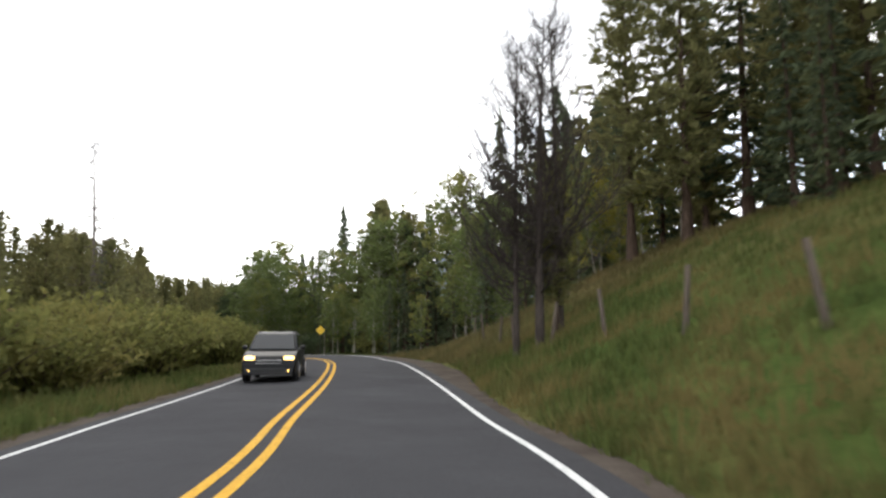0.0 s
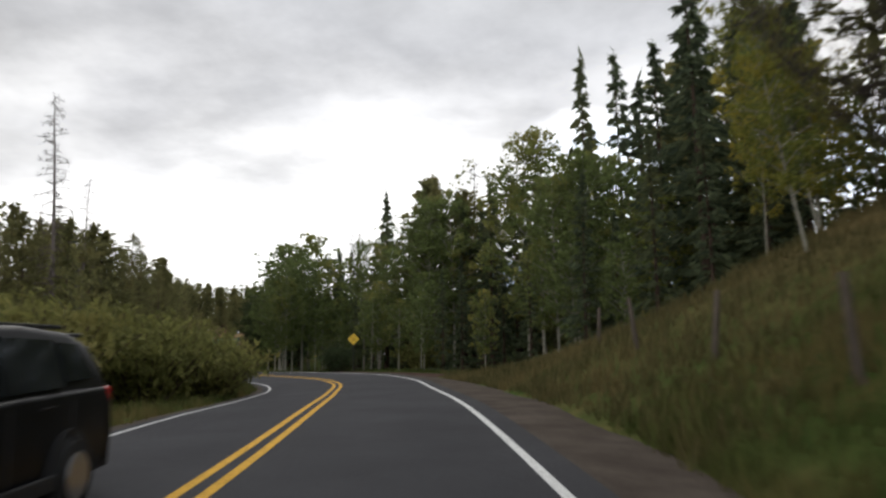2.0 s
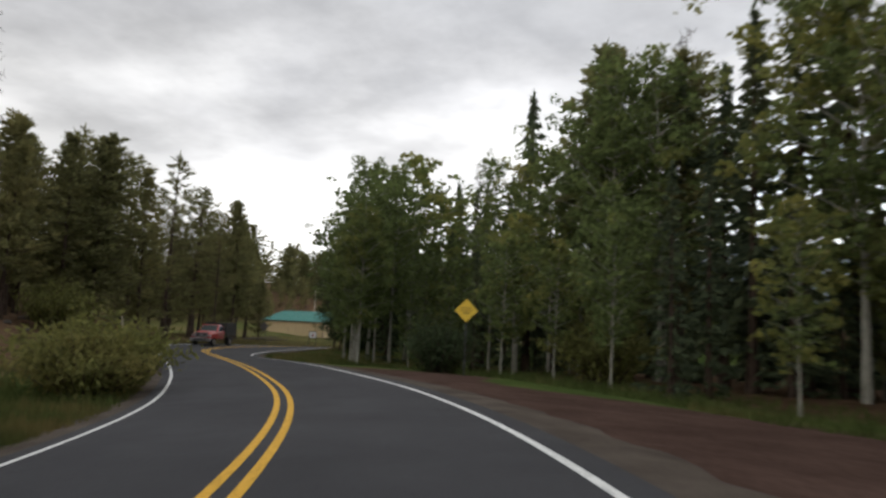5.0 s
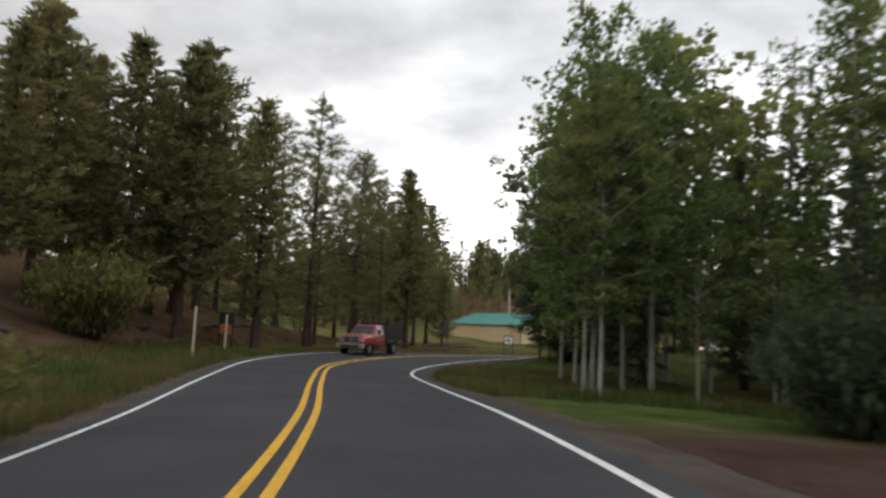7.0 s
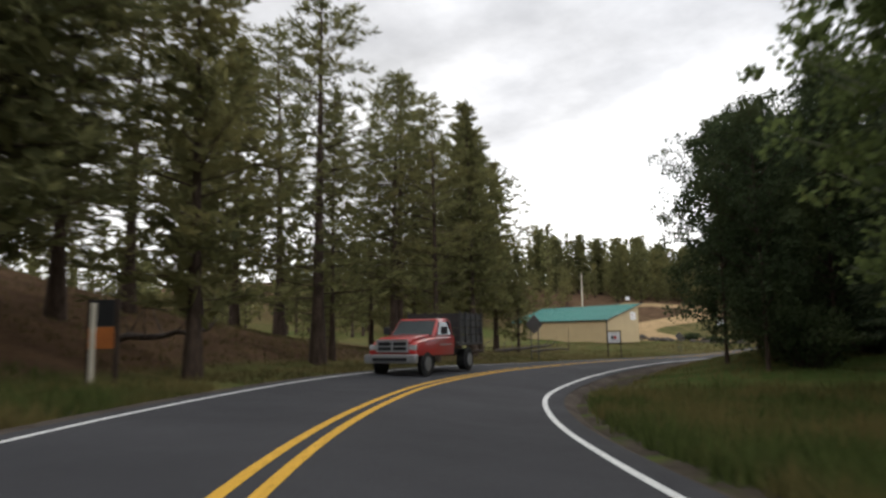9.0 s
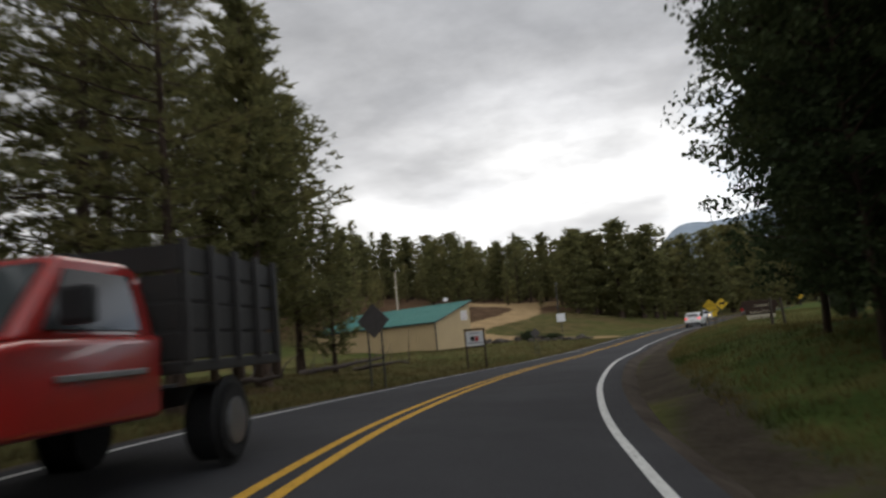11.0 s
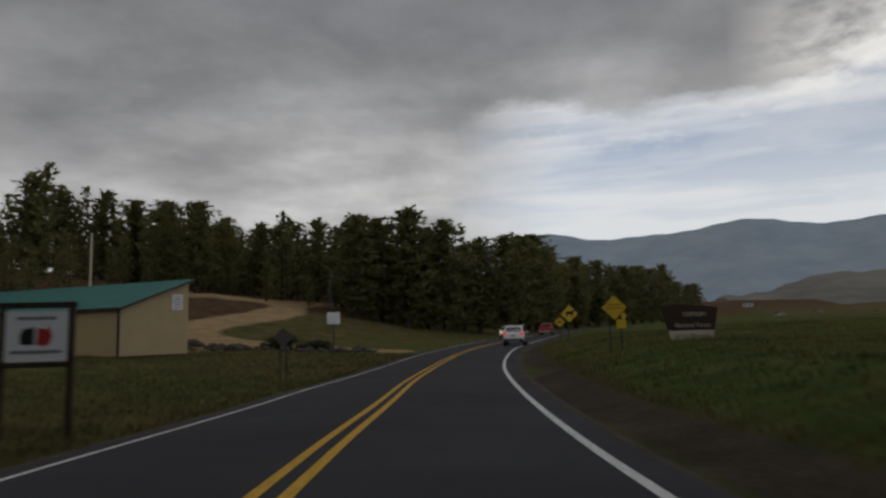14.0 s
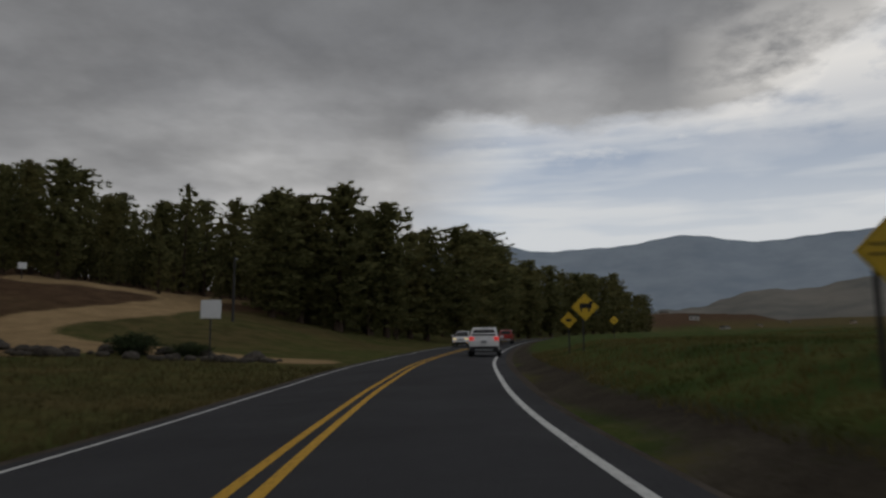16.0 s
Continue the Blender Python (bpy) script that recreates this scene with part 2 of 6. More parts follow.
def make_leaf(name, dark, light, yellow, ybias=0.0, trans=0.35, patch=0.25):
    s = Mat(name, 0.8, 0, 0.08)
    geo = s.n("ShaderNodeNewGeometry").outputs["Random Per Island"]
    obj = s.n("ShaderNodeObjectInfo").outputs["Random"]
    c = s.ramp(geo, (0.0, dark), (0.75, light), (1.0, tuple(min(1, v * 1.25) for v in light)))
    f = s.math("MULTIPLY", s.math("SUBTRACT", s.math("ADD", s.noise(patch, 3), s.math("MULTIPLY", obj, 0.25)), 0.62 - ybias), 5.0, True)
    c = s.mix(f, c, yellow)
    s.color(c)
    tr = s.n("ShaderNodeBsdfTranslucent")
    s.link(c, tr.inputs[0])
    mx = s.n("ShaderNodeMixShader", Fac=trans)
    s.link(s.b.outputs[0], mx.inputs[1])
    s.link(tr.outputs[0], mx.inputs[2])
    s.link(mx.outputs[0], s.t.nodes["Material Output"].inputs[0])
    return s.m


def make_bark(name, dark, light, stretch=0.25, scale=7.0, marks=None):
    s = Mat(name, 0.9, 0, 0.15)
    mp = s.n("ShaderNodeMapping", Scale=(1, 1, stretch))
    s.link(s.coord(), mp.inputs[0])
    f = s.noise(scale, 6, 0.7, mp.outputs[0])
    c = s.ramp(f, (0.35, dark), (0.65, light))
    if marks:
        mq = s.n("ShaderNodeMapping", Scale=(1, 1, 5.0))
        s.link(s.coord(), mq.inputs[0])
        k = s.ramp(s.noise(1.6, 4, 0.6, mq.outputs[0]), (0.60, (0, 0, 0)), (0.68, (1, 1, 1)))
        c = s.mix(k, c, marks)
    return s.color(c).bump(f, 0.7, 0.03).m


M_ASPHALT, M_GRAVEL, M_GROUND = make_asphalt(), make_gravel(), make_ground()
M_YELLOW, M_WHITE = make_line("yellow_road_paint", (0.58, 0.33, 0.045)), make_line("white_road_paint", (0.62, 0.62, 0.60))
M_PINE = make_leaf("pine_needles", (0.072, 0.076, 0.033), (0.160, 0.154, 0.064), (0.180, 0.158, 0.062), -0.02, 0.5)
M_SPRUCE = make_leaf("spruce_needles", (0.038, 0.052, 0.034), (0.098, 0.120, 0.064), (0.125, 0.130, 0.055), -0.08, 0.5)
M_ASPEN = make_leaf("aspen_leaves", (0.068, 0.090, 0.034), (0.142, 0.175, 0.060), (0.235, 0.220, 0.062), -0.02, 0.5)
M_GOLD = make_leaf("yellowing_aspen_leaves", (0.085, 0.098, 0.026), (0.190, 0.200, 0.045), (0.300, 0.250, 0.050), 0.02, 0.5)
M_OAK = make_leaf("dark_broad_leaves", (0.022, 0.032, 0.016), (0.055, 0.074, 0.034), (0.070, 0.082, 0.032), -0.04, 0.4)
M_WILLOW = make_leaf("willow_leaves", (0.078, 0.084, 0.027), (0.160, 0.158, 0.050), (0.195, 0.170, 0.058), 0.0, 0.45, 0.5)
M_GRASS = make_leaf("grass_blades", (0.036, 0.049, 0.014), (0.080, 0.100, 0.029), (0.148, 0.118, 0.046), 0.03, 0.35, 0.35)
M_DRYGRASS = make_leaf("dry_grass_blades", (0.050, 0.046, 0.018), (0.112, 0.096, 0.040), (0.150, 0.116, 0.050), 0.05, 0.3, 0.35)
M_BARK = make_bark("pine_bark", (0.022, 0.015, 0.011), (0.085, 0.058, 0.042))
M_PALE = make_bark("aspen_bark", (0.17, 0.16, 0.125), (0.30, 0.285, 0.235), 1.0, 3.0, (0.05, 0.045, 0.04))
M_TWIG = make_bark("dark_twigs", (0.022, 0.018, 0.016), (0.065, 0.052, 0.045))
M_DEAD = make_bark("dead_wood", (0.06, 0.05, 0.045), (0.15, 0.125, 0.11))


# ---- meshes ----
def mesh_from(name, verts, faces, mats, index=None, smooth=False):
    me = bpy.data.meshes.new(name)
    me.from_pydata(verts, [], faces)
    for m in mats:
        me.materials.append(m)
    if index is not None:
        me.polygons.foreach_set("material_index", np.asarray(index, np.int32))
    if smooth:
        me.polygons.foreach_set("use_smooth", np.ones(len(me.polygons), bool))
    me.update()
    return me


def part(name, bm, material, parent, label=""):
    """Links a bmesh (or a ready mesh) as one object under a thing or a part."""
    if isinstance(bm, bmesh.types.BMesh):
        me = bpy.data.meshes.new(name)
        bm.normal_update()
        bm.to_mesh(me)
        bm.free()
        me.materials.append(material)
    else:
        me = bm
    ob = new(name, me)
    ob.parent = parent
    return tagged(ob, label) if label else ob


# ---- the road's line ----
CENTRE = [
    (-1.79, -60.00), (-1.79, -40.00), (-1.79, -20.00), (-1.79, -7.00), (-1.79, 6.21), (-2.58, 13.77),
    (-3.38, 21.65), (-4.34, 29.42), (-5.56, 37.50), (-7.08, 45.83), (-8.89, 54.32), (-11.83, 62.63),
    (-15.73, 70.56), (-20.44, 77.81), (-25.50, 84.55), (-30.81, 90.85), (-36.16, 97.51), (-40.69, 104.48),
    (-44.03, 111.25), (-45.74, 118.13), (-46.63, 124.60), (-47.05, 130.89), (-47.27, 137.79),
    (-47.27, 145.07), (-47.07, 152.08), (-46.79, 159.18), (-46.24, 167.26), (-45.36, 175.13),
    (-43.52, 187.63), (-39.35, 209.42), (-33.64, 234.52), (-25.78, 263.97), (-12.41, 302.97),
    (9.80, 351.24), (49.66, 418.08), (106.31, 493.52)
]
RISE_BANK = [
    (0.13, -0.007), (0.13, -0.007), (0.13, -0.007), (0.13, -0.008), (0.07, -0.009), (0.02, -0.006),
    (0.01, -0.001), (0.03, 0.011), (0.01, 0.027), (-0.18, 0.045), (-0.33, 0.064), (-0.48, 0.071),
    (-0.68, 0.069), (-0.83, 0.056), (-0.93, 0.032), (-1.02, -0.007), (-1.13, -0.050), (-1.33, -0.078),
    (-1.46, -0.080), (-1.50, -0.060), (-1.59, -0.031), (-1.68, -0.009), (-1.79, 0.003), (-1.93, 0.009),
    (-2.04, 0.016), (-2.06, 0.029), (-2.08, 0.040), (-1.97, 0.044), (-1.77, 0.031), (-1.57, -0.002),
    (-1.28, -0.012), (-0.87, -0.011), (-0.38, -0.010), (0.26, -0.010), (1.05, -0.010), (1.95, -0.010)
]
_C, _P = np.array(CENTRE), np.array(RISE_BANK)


def _spline(k, n):
    """Catmull-Rom through the rows of k, n steps a stretch."""
    q = np.vstack([2 * k[0] - k[1], k, 2 * k[-1] - k[-2]])
    u = np.linspace(0, 1, n, endpoint=False)[:, None]
    out = []
    for a, b, c, d in zip(q, q[1:], q[2:], q[3:]):
        out.append(0.5 * (2 * b + (c - a) * u + (2 * a - 5 * b + 4 * c - d) * u**2 + (3 * b - a - 3 * c + d) * u**3))
    return np.vstack(out + [k[-1:]])


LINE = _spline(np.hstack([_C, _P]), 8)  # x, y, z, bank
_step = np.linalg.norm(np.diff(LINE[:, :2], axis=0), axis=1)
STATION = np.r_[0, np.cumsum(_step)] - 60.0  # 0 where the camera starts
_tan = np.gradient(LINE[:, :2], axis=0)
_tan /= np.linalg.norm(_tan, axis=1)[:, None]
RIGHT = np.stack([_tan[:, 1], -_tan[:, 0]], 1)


def road_coords(xy):
    """Station along the road, offset to its right, road height and bank for rows of x, y."""
    xy = np.atleast_2d(np.asarray(xy, float))
    a, b = LINE[:-1], LINE[1:]
    if len(xy) <= 64:
        ab = b[:, :2] - a[:, :2]
        u = np.clip(((xy[:, None] - a[None, :, :2]) * ab).sum(2) / (ab * ab).sum(1), 0, 1)
        q = a[None, :, :2] + u[..., None] * ab
        dd = ((xy[:, None] - q) ** 2).sum(2)
        i = dd.argmin(1)
        k = np.arange(len(xy))
        u, q, ab = u[k, i], q[k, i], ab[i]
        side = np.sign((xy[:, 0] - q[:, 0]) * ab[:, 1] - (xy[:, 1] - q[:, 1]) * ab[:, 0] + 1e-12)
        zb = a[i, 2:] + u[:, None] * (b[i, 2:] - a[i, 2:])
        return np.stack([STATION[i] + u * _step[i], side * np.sqrt(dd[k, i]), zb[:, 0], zb[:, 1]], 1)
    best, res = np.full(len(xy), 1e18), np.zeros((len(xy), 4))
    for i in range(len(a)):
        ab = b[i, :2] - a[i, :2]
        u = np.clip(((xy - a[i, :2]) @ ab) / (ab @ ab), 0, 1)
        q = a[i, :2] + u[:, None] * ab
        dd = ((xy - q) ** 2).sum(1)
        ok = dd < best
        if not ok.any():
            continue
        best[ok] = dd[ok]
        r = (ab[1], -ab[0]) / np.linalg.norm(ab)
        res[ok, 0] = STATION[i] + u[ok] * _step[i]
        res[ok, 1] = np.sign((xy[ok] - q[ok]) @ r + 1e-12) * np.sqrt(dd[ok])
        res[ok, 2] = a[i, 2] + u[ok] * (b[i, 2] - a[i, 2])
        res[ok, 3] = a[i, 3] + u[ok] * (b[i, 3] - a[i, 3])
    return res


def place(s, d):
    """World x, y at a station and offset."""
    return np.array([np.interp(s, STATION, LINE[:, 0]) + d * np.interp(s, STATION, RIGHT[:, 0]), np.interp(s, STATION, LINE[:, 1]) + d * np.interp(s, STATION, RIGHT[:, 1])])


LANE_R, LANE_L = 3.65, 3.10
EDGE_R, EDGE_L = 4.15, 3.45
# the lanes' true widths vary along the way
WIDTH_AT = (-4, 12, 28, 44, 60, 76, 92, 108, 124, 140, 156, 172, 188, 204, 220, 236, 260, 300)
WIDTH_R = (3.74, 3.73, 3.68, 3.64, 3.66, 3.64, 3.61, 3.55, 3.48, 3.31, 3.20, 3.20, 3.29, 3.41, 3.50, 3.55, 3.58, 3.59)
WIDTH_L = (3.17, 3.17, 3.17, 3.18, 3.18, 3.19, 3.17, 3.21, 3.24, 3.26, 3.25, 3.21, 3.14, 3.12, 3.11, 3.11, 3.11, 3.11)


def ease(x, a, b):
    u = np.clip((x - a) / (b - a), 0, 1)
    return u * u * (3 - 2 * u)


def _wave(x, y):
    """Gentle unevenness of the land."""
    return 0.5 * np.sin(x * 0.21 + 1.3 * np.sin(y * 0.13)) * np.cos(y * 0.17 + 0.8 * np.sin(x * 0.11)) + 0.28 * np.sin(x * 0.63 + y * 0.41) * np.sin(y * 0.57 - x * 0.22)


def widen(s):
    """How much wider the gravel on the right is where cars pull off."""
    return 1.15 * ease(s, 17, 34) * (1 - ease(s, 46, 60))


def height(xy):
    xy = np.atleast_2d(np.asarray(xy, float))
    s, d, z, b = road_coords(xy).T
    wide = np.where(d > 0, widen(s), -0.5)
    xr, xl = np.maximum(d - 4.8 - wide, 0), np.maximum(-d - 4.9, 0)
    # right of the road: a bank, then a flat grove, then rising meadow
    bank = 1 - ease(s, 40, 62)
    right = bank * (0.50 * np.minimum(xr, 12) + 0.38 * np.clip(xr - 12, 0, 14) + 0.2 * np.clip(xr - 26, 0, 30))
    right += (1 - bank) * (1 - ease(s, 100, 125)) * (-0.03 * np.minimum(xr, 15))
    right += ease(s, 118, 146) * 0.20 * np.minimum(xr, 4) + ease(s, 100, 125) * (0.03 * np.minimum(xr, 60) + 0.048 * np.clip(xr - 60, 0, 500))
    # left: low willow flat, a pine slope, the yard of the barn and a hill behind it
    left = -(1 - ease(s, 40, 62)) * 0.05 * np.minimum(xl, 16)
    hill = ease(s, 62, 78) * (1 - ease(s, 118, 146))
    left += hill * (0.33 * np.clip(xl - 2.5, 0, 22) + 0.10 * np.clip(xl - 26, 0, 60))
    yard = ease(s, 118, 140)
    left += yard * (0.05 * np.minimum(xl, 18) + 0.05 * np.clip(xl - 24, 0, 200)) + ease(s, 196, 226) * (0.20 * np.clip(xl - 5, 0, 26) + 0.09 * np.clip(xl - 31, 0, 70))
    away = np.abs(d)
    rough = _wave(xy[:, 0], xy[:, 1]) * (0.05 + 0.25 * ease(away, 6, 20)) * ease(away - wide, 4.2, 7) * (1 + ease(away, 60, 200))
    far = 1 - ease(away, 60, 160)
    side = np.where(d > 0, right, left)
    return z * far + (1 - far) * -1.5 + b * np.clip(d, -5, 5) - 0.02 * np.minimum(away, 5) + side + rough - 0.05 - 0.16 * (1 - ease(away - wide, 4.2, 5.1))


def at(s, d):
    """World x, y, z of the ground at a station and offset."""
    p = place(s, d)
    return Vector((p[0], p[1], float(height(p)[0])))


def build_ground():
    def axis(lo, hi, step, far):
        core = np.arange(lo, hi + step / 2, step)
        grow = []
        v, g = 0.0, step
        while v < far:
            g *= 1.16
            v += g
            grow.append(v)
        grow = np.array(grow)
        return np.r_[(lo - grow)[::-1], core, hi + grow]

    xs, ys = axis(-95, 45, 1.25, 3500), axis(-25, 230, 1.25, 3500)
    X, Y = np.meshgrid(xs, ys)
    xy = np.stack([X.ravel(), Y.ravel()], 1)
    z = height(xy)
    nx, ny = len(xs), len(ys)
    i = np.arange(ny - 1)[:, None] * nx + np.arange(nx - 1)
    faces = np.stack([i, i + 1, i + 1 + nx, i + nx], -1).reshape(-1, 4)
    me = quads("ground", np.c_[xy, z], faces, [M_GROUND], None, True)
    s, d, _, _ = road_coords(xy).T
    masks = {
        "dry": 0.42 * ease(d, 5, 9) * ease(s, 27, 40) * (1 - ease(s, 50, 62)) + 0.30 * ease(d, 9, 30) * ease(s, 130, 150) + 0.30 * ease(d, 26, 60) * ease(s, 130, 150) + 0.42 * (d < 0) * ease(s, 100, 120) + 0.30 * ease(d, 9, 16) * (1 - ease(s, 46, 60)) + 0.05 + 0.15 * ease(np.abs(d), 60, 120) + 0.34 * (1 - ease(np.abs(d), 5.2, 7.0)) * (d > 0),
        "duff": ease(-d, 7, 9.5) * ease(s, 66, 76) * (1 - ease(s, 140, 156))
        + ease(-d, 24, 30) * ease(s, 66, 90) * (1 - 0.75 * ease(s, 150, 165) * (1 - ease(s, 215, 225)))
        + 0.42 * ease(-d, 9, 16) * ease(s, 192, 212)
        + 0.75 * ease(d, 12, 18) * ease(s, 55, 70) * (1 - ease(s, 105, 120))
        + ease(d, 26, 34) * (1 - ease(s, 40, 60))
        + 0.8 * ease(-d, 30, 40) * (1 - ease(s, 50, 70)),
        "red_soil": ease(d, 3.5, 4.5) * (1 - ease(d, 9.5 + 2.0 * np.sin(s * 0.3), 11.5 + 2.0 * np.sin(s * 0.3))) * ease(s, 54, 60) * (1 - ease(s, 82, 98)),
        "sand": np.zeros(len(s)),
        "dirt": ease(d, 3.9, 4.3) * (1 - ease(d, 4.9, 6.3)) * ease(s, 88, 100) + 0.9 * ease(-d, 3.4, 3.8) * (1 - ease(-d, 4.2, 5.4)) * ease(s, 58, 66) * (1 - ease(s, 108, 120)),
    }
    # the sandy track that winds up the hill past the barn
    track = np.array([(-50.0, 194.5), (-56.0, 195.4), (-61.2, 196.0), (-64.6, 196.6), (-67.8, 199.2), (-68.6, 203.2), (-66.8, 207.6), (-65.0, 211.5), (-64.2, 217.0), (-65.0, 226.0), (-66.5, 236.0), (-65.5, 248.0), (-63.0, 260.0)])
    spur = np.array([(-76.0, 219.0), (-73.0, 224.0), (-70.8, 229.0), (-69.0, 236.0)])
    fine = np.vstack([_spline(track, 12), _spline(spur, 12)])
    near = (xy[:, 0] > -100) & (xy[:, 0] < -40) & (xy[:, 1] > 175) & (xy[:, 1] < 265)
    dist = np.full(len(xy), 99.0)
    dist[near] = np.min(np.linalg.norm(xy[near][:, None] - fine[None], axis=2), axis=1)
    yard = np.linalg.norm(xy - np.array([-64.5, 193.5]), axis=1)  # before the barn's gable
    masks["sand"] = np.maximum(1 - ease(dist, 1.6, 3.2), 1 - ease(yard, 2.4, 4.4))
    for k, v in masks.items():
        me.attributes.new(k, "FLOAT", "POINT").data.foreach_set("value", np.clip(v, 0, 1).astype(np.float32))
    return tagged(new("ground", me), "uneven roadside grass with bare soil and pine duff", "ground", kind="structure")


def strip(name, offsets, lifts, mats, slot, s0=-60.0, s1=1e9, wiggle=0.0):
    """A ribbon along the road through the given offsets, raised by lifts over the road's own surface."""
    sel = (STATION >= s0) & (STATION <= s1)
    L, R, S = LINE[sel], RIGHT[sel], STATION[sel]
    verts, faces, n = [], [], len(offsets)
    for k in range(len(L)):
        w = wiggle * (math.sin(S[k] * 0.9) + math.sin(S[k] * 2.3 + 1)) * 0.5
        for j, (o, h) in enumerate(zip(offsets, lifts)):
            oo = o + (w if wiggle and abs(o) == max(map(abs, offsets)) else 0)
            if wiggle:
                oo -= np.sign(o) * 0.55 * max(0.0, abs(o) - EDGE_L - 0.3) * ease(S[k], 92, 110)
            if wiggle and o > EDGE_R:
                oo += widen(S[k]) * (o - EDGE_R) / 1.8
            oo += (np.interp(S[k], WIDTH_AT, WIDTH_R) - LANE_R) * ease(oo, 1.0, 3.4) - (np.interp(S[k], WIDTH_AT, WIDTH_L) - LANE_L) * ease(-oo, 1.0, 3.0)
            verts.append((L[k, 0] + R[k, 0] * oo, L[k, 1] + R[k, 1] * oo, L[k, 2] + L[k, 3] * np.clip(oo, -6, 6) - 0.02 * min(abs(oo), 5) + h))
    for k in range(len(L) - 1):
        for j in range(n - 1):
            a = k * n + j
            faces.append((a, a + 1, a + n + 1, a + n))
    return mesh_from(name, verts, faces, mats, [slot] * len(faces), True)


def build_road():
    offs = [-EDGE_L, -LANE_L, -2.4, -1.6, -0.8, 0.0, 0.8, 1.7, 2.5, LANE_R, EDGE_R]
    me = strip("road", offs, [0] * len(offs), [M_ASPHALT], 0)
    tr = np.array([0, 0, 1, 0.2, 1, 0, 1, 0.2, 1, 0, 0], np.float32)
    me.attributes.new("wheel_track", "FLOAT", "POINT").data.foreach_set("value", np.tile(tr, len(LINE)))
    road = tagged(new("road", me), "two-lane worn grey asphalt road", "road", kind="structure")
    for name, o, w, m in (("centre_line", -0.15, 0.13, M_YELLOW), ("centre_line", 0.15, 0.13, M_YELLOW), ("edge_line", LANE_R, 0.13, M_WHITE), ("edge_line", -LANE_L, 0.10, M_WHITE)):
        part(name, strip(name, [o - w / 2, o + w / 2], [0.005, 0.005], [m], 0), None, road, "double yellow stripe" if "centre" in name else "white edge stripe")
    for sgn, e in ((1, EDGE_R), (-1, EDGE_L - 0.1)):
        offs, lifts = [e - 0.3, e + 0.4, e + 0.8, e + 1.3, e + 1.8], [-0.03, -0.02, -0.05, -0.14, -0.40]
        offs = [sgn * o for o in offs]
        if sgn < 0:
            offs, lifts = offs[::-1], lifts[::-1]
        me = strip("road_shoulder", offs, lifts, [M_GRAVEL], 0, wiggle=0.25)
        tagged(new("road_shoulder", me), "dusty gravel shoulder beside the asphalt", "shoulder", kind="structure")
    return road


# ---- trees ----
def tube(path, radii, sides=7):
    """Verts and faces of a tapered tube along a path."""
    path, radii = np.asarray(path, float), np.asarray(radii, float)
    t = np.gradient(path, axis=0)
    t /= np.linalg.norm(t, axis=1)[:, None] + 1e-9
    ref = np.array([1.0, 0.0, 0.0]) if abs(t[0][0]) < 0.8 else np.array([0.0, 1.0, 0.0])
    u = np.cross(t, ref)
    u /= np.linalg.norm(u, axis=1)[:, None] + 1e-9
    w = np.cross(t, u)
    th = 2 * math.pi * np.arange(sides) / sides
    v = path[:, None] + radii[:, None, None] * (np.cos(th)[None, :, None] * u[:, None] + np.sin(th)[None, :, None] * w[:, None])
    k, a = np.meshgrid(np.arange(len(path) - 1), np.arange(sides), indexing="ij")
    b = (a + 1) % sides
    f = np.stack([k * sides + a, k * sides + b, (k + 1) * sides + b, (k + 1) * sides + a], -1).reshape(-1, 4)
    return v.reshape(-1, 3), f


def quads(name, v, f, mats, slots=None, smooth=False):
    """A mesh from arrays of corners and of faces that all have as many corners."""
    me = bpy.data.meshes.new(name)
    v, f = np.ascontiguousarray(v, np.float32), np.ascontiguousarray(f, np.int32)
    me.vertices.add(len(v))
    me.vertices.foreach_set("co", v.ravel())
    me.loops.add(f.size)
    me.loops.foreach_set("vertex_index", f.ravel())
    me.polygons.add(len(f))
    me.polygons.foreach_set("loop_start", np.arange(0, f.size, f.shape[1], dtype=np.int32))
    for m in mats:
        me.materials.append(m)
    if slots is not None:
        me.polygons.foreach_set("material_index", np.ascontiguousarray(slots, np.int32))
    if smooth:
        me.polygons.foreach_set("use_smooth", np.ones(len(f), bool))
    me.update(calc_edges=True)
    return me


class Soup:
    """Gathers tubes and leaves, all four-cornered, for one mesh."""

    def __init__(self):
        self.v, self.f, self.n = [], [], 0

    def add(self, v, f):
        self.v.append(np.asarray(v))
        self.f.append(np.asarray(f) + self.n)
        self.n += len(v)

    def leaves(self, c, along, across):
        """Leaves at centres c with half axes along and across (arrays)."""
        k = len(c)
        along, across = np.broadcast_to(along, c.shape), np.broadcast_to(across, c.shape)
        vv = np.stack([c - along, c + across - along * 0.1, c + along, c - across - along * 0.1], 1).reshape(-1, 3)
        self.add(vv, 4 * np.arange(k)[:, None] + np.arange(4))

    def mesh(self, name, mat, smooth=False):
        return quads(name, np.vstack(self.v), np.vstack(self.f), [mat], None, smooth)


def _unit(rng, k):
    v = rng.normal(size=(k, 3))
    return v / np.linalg.norm(v, axis=1)[:, None]


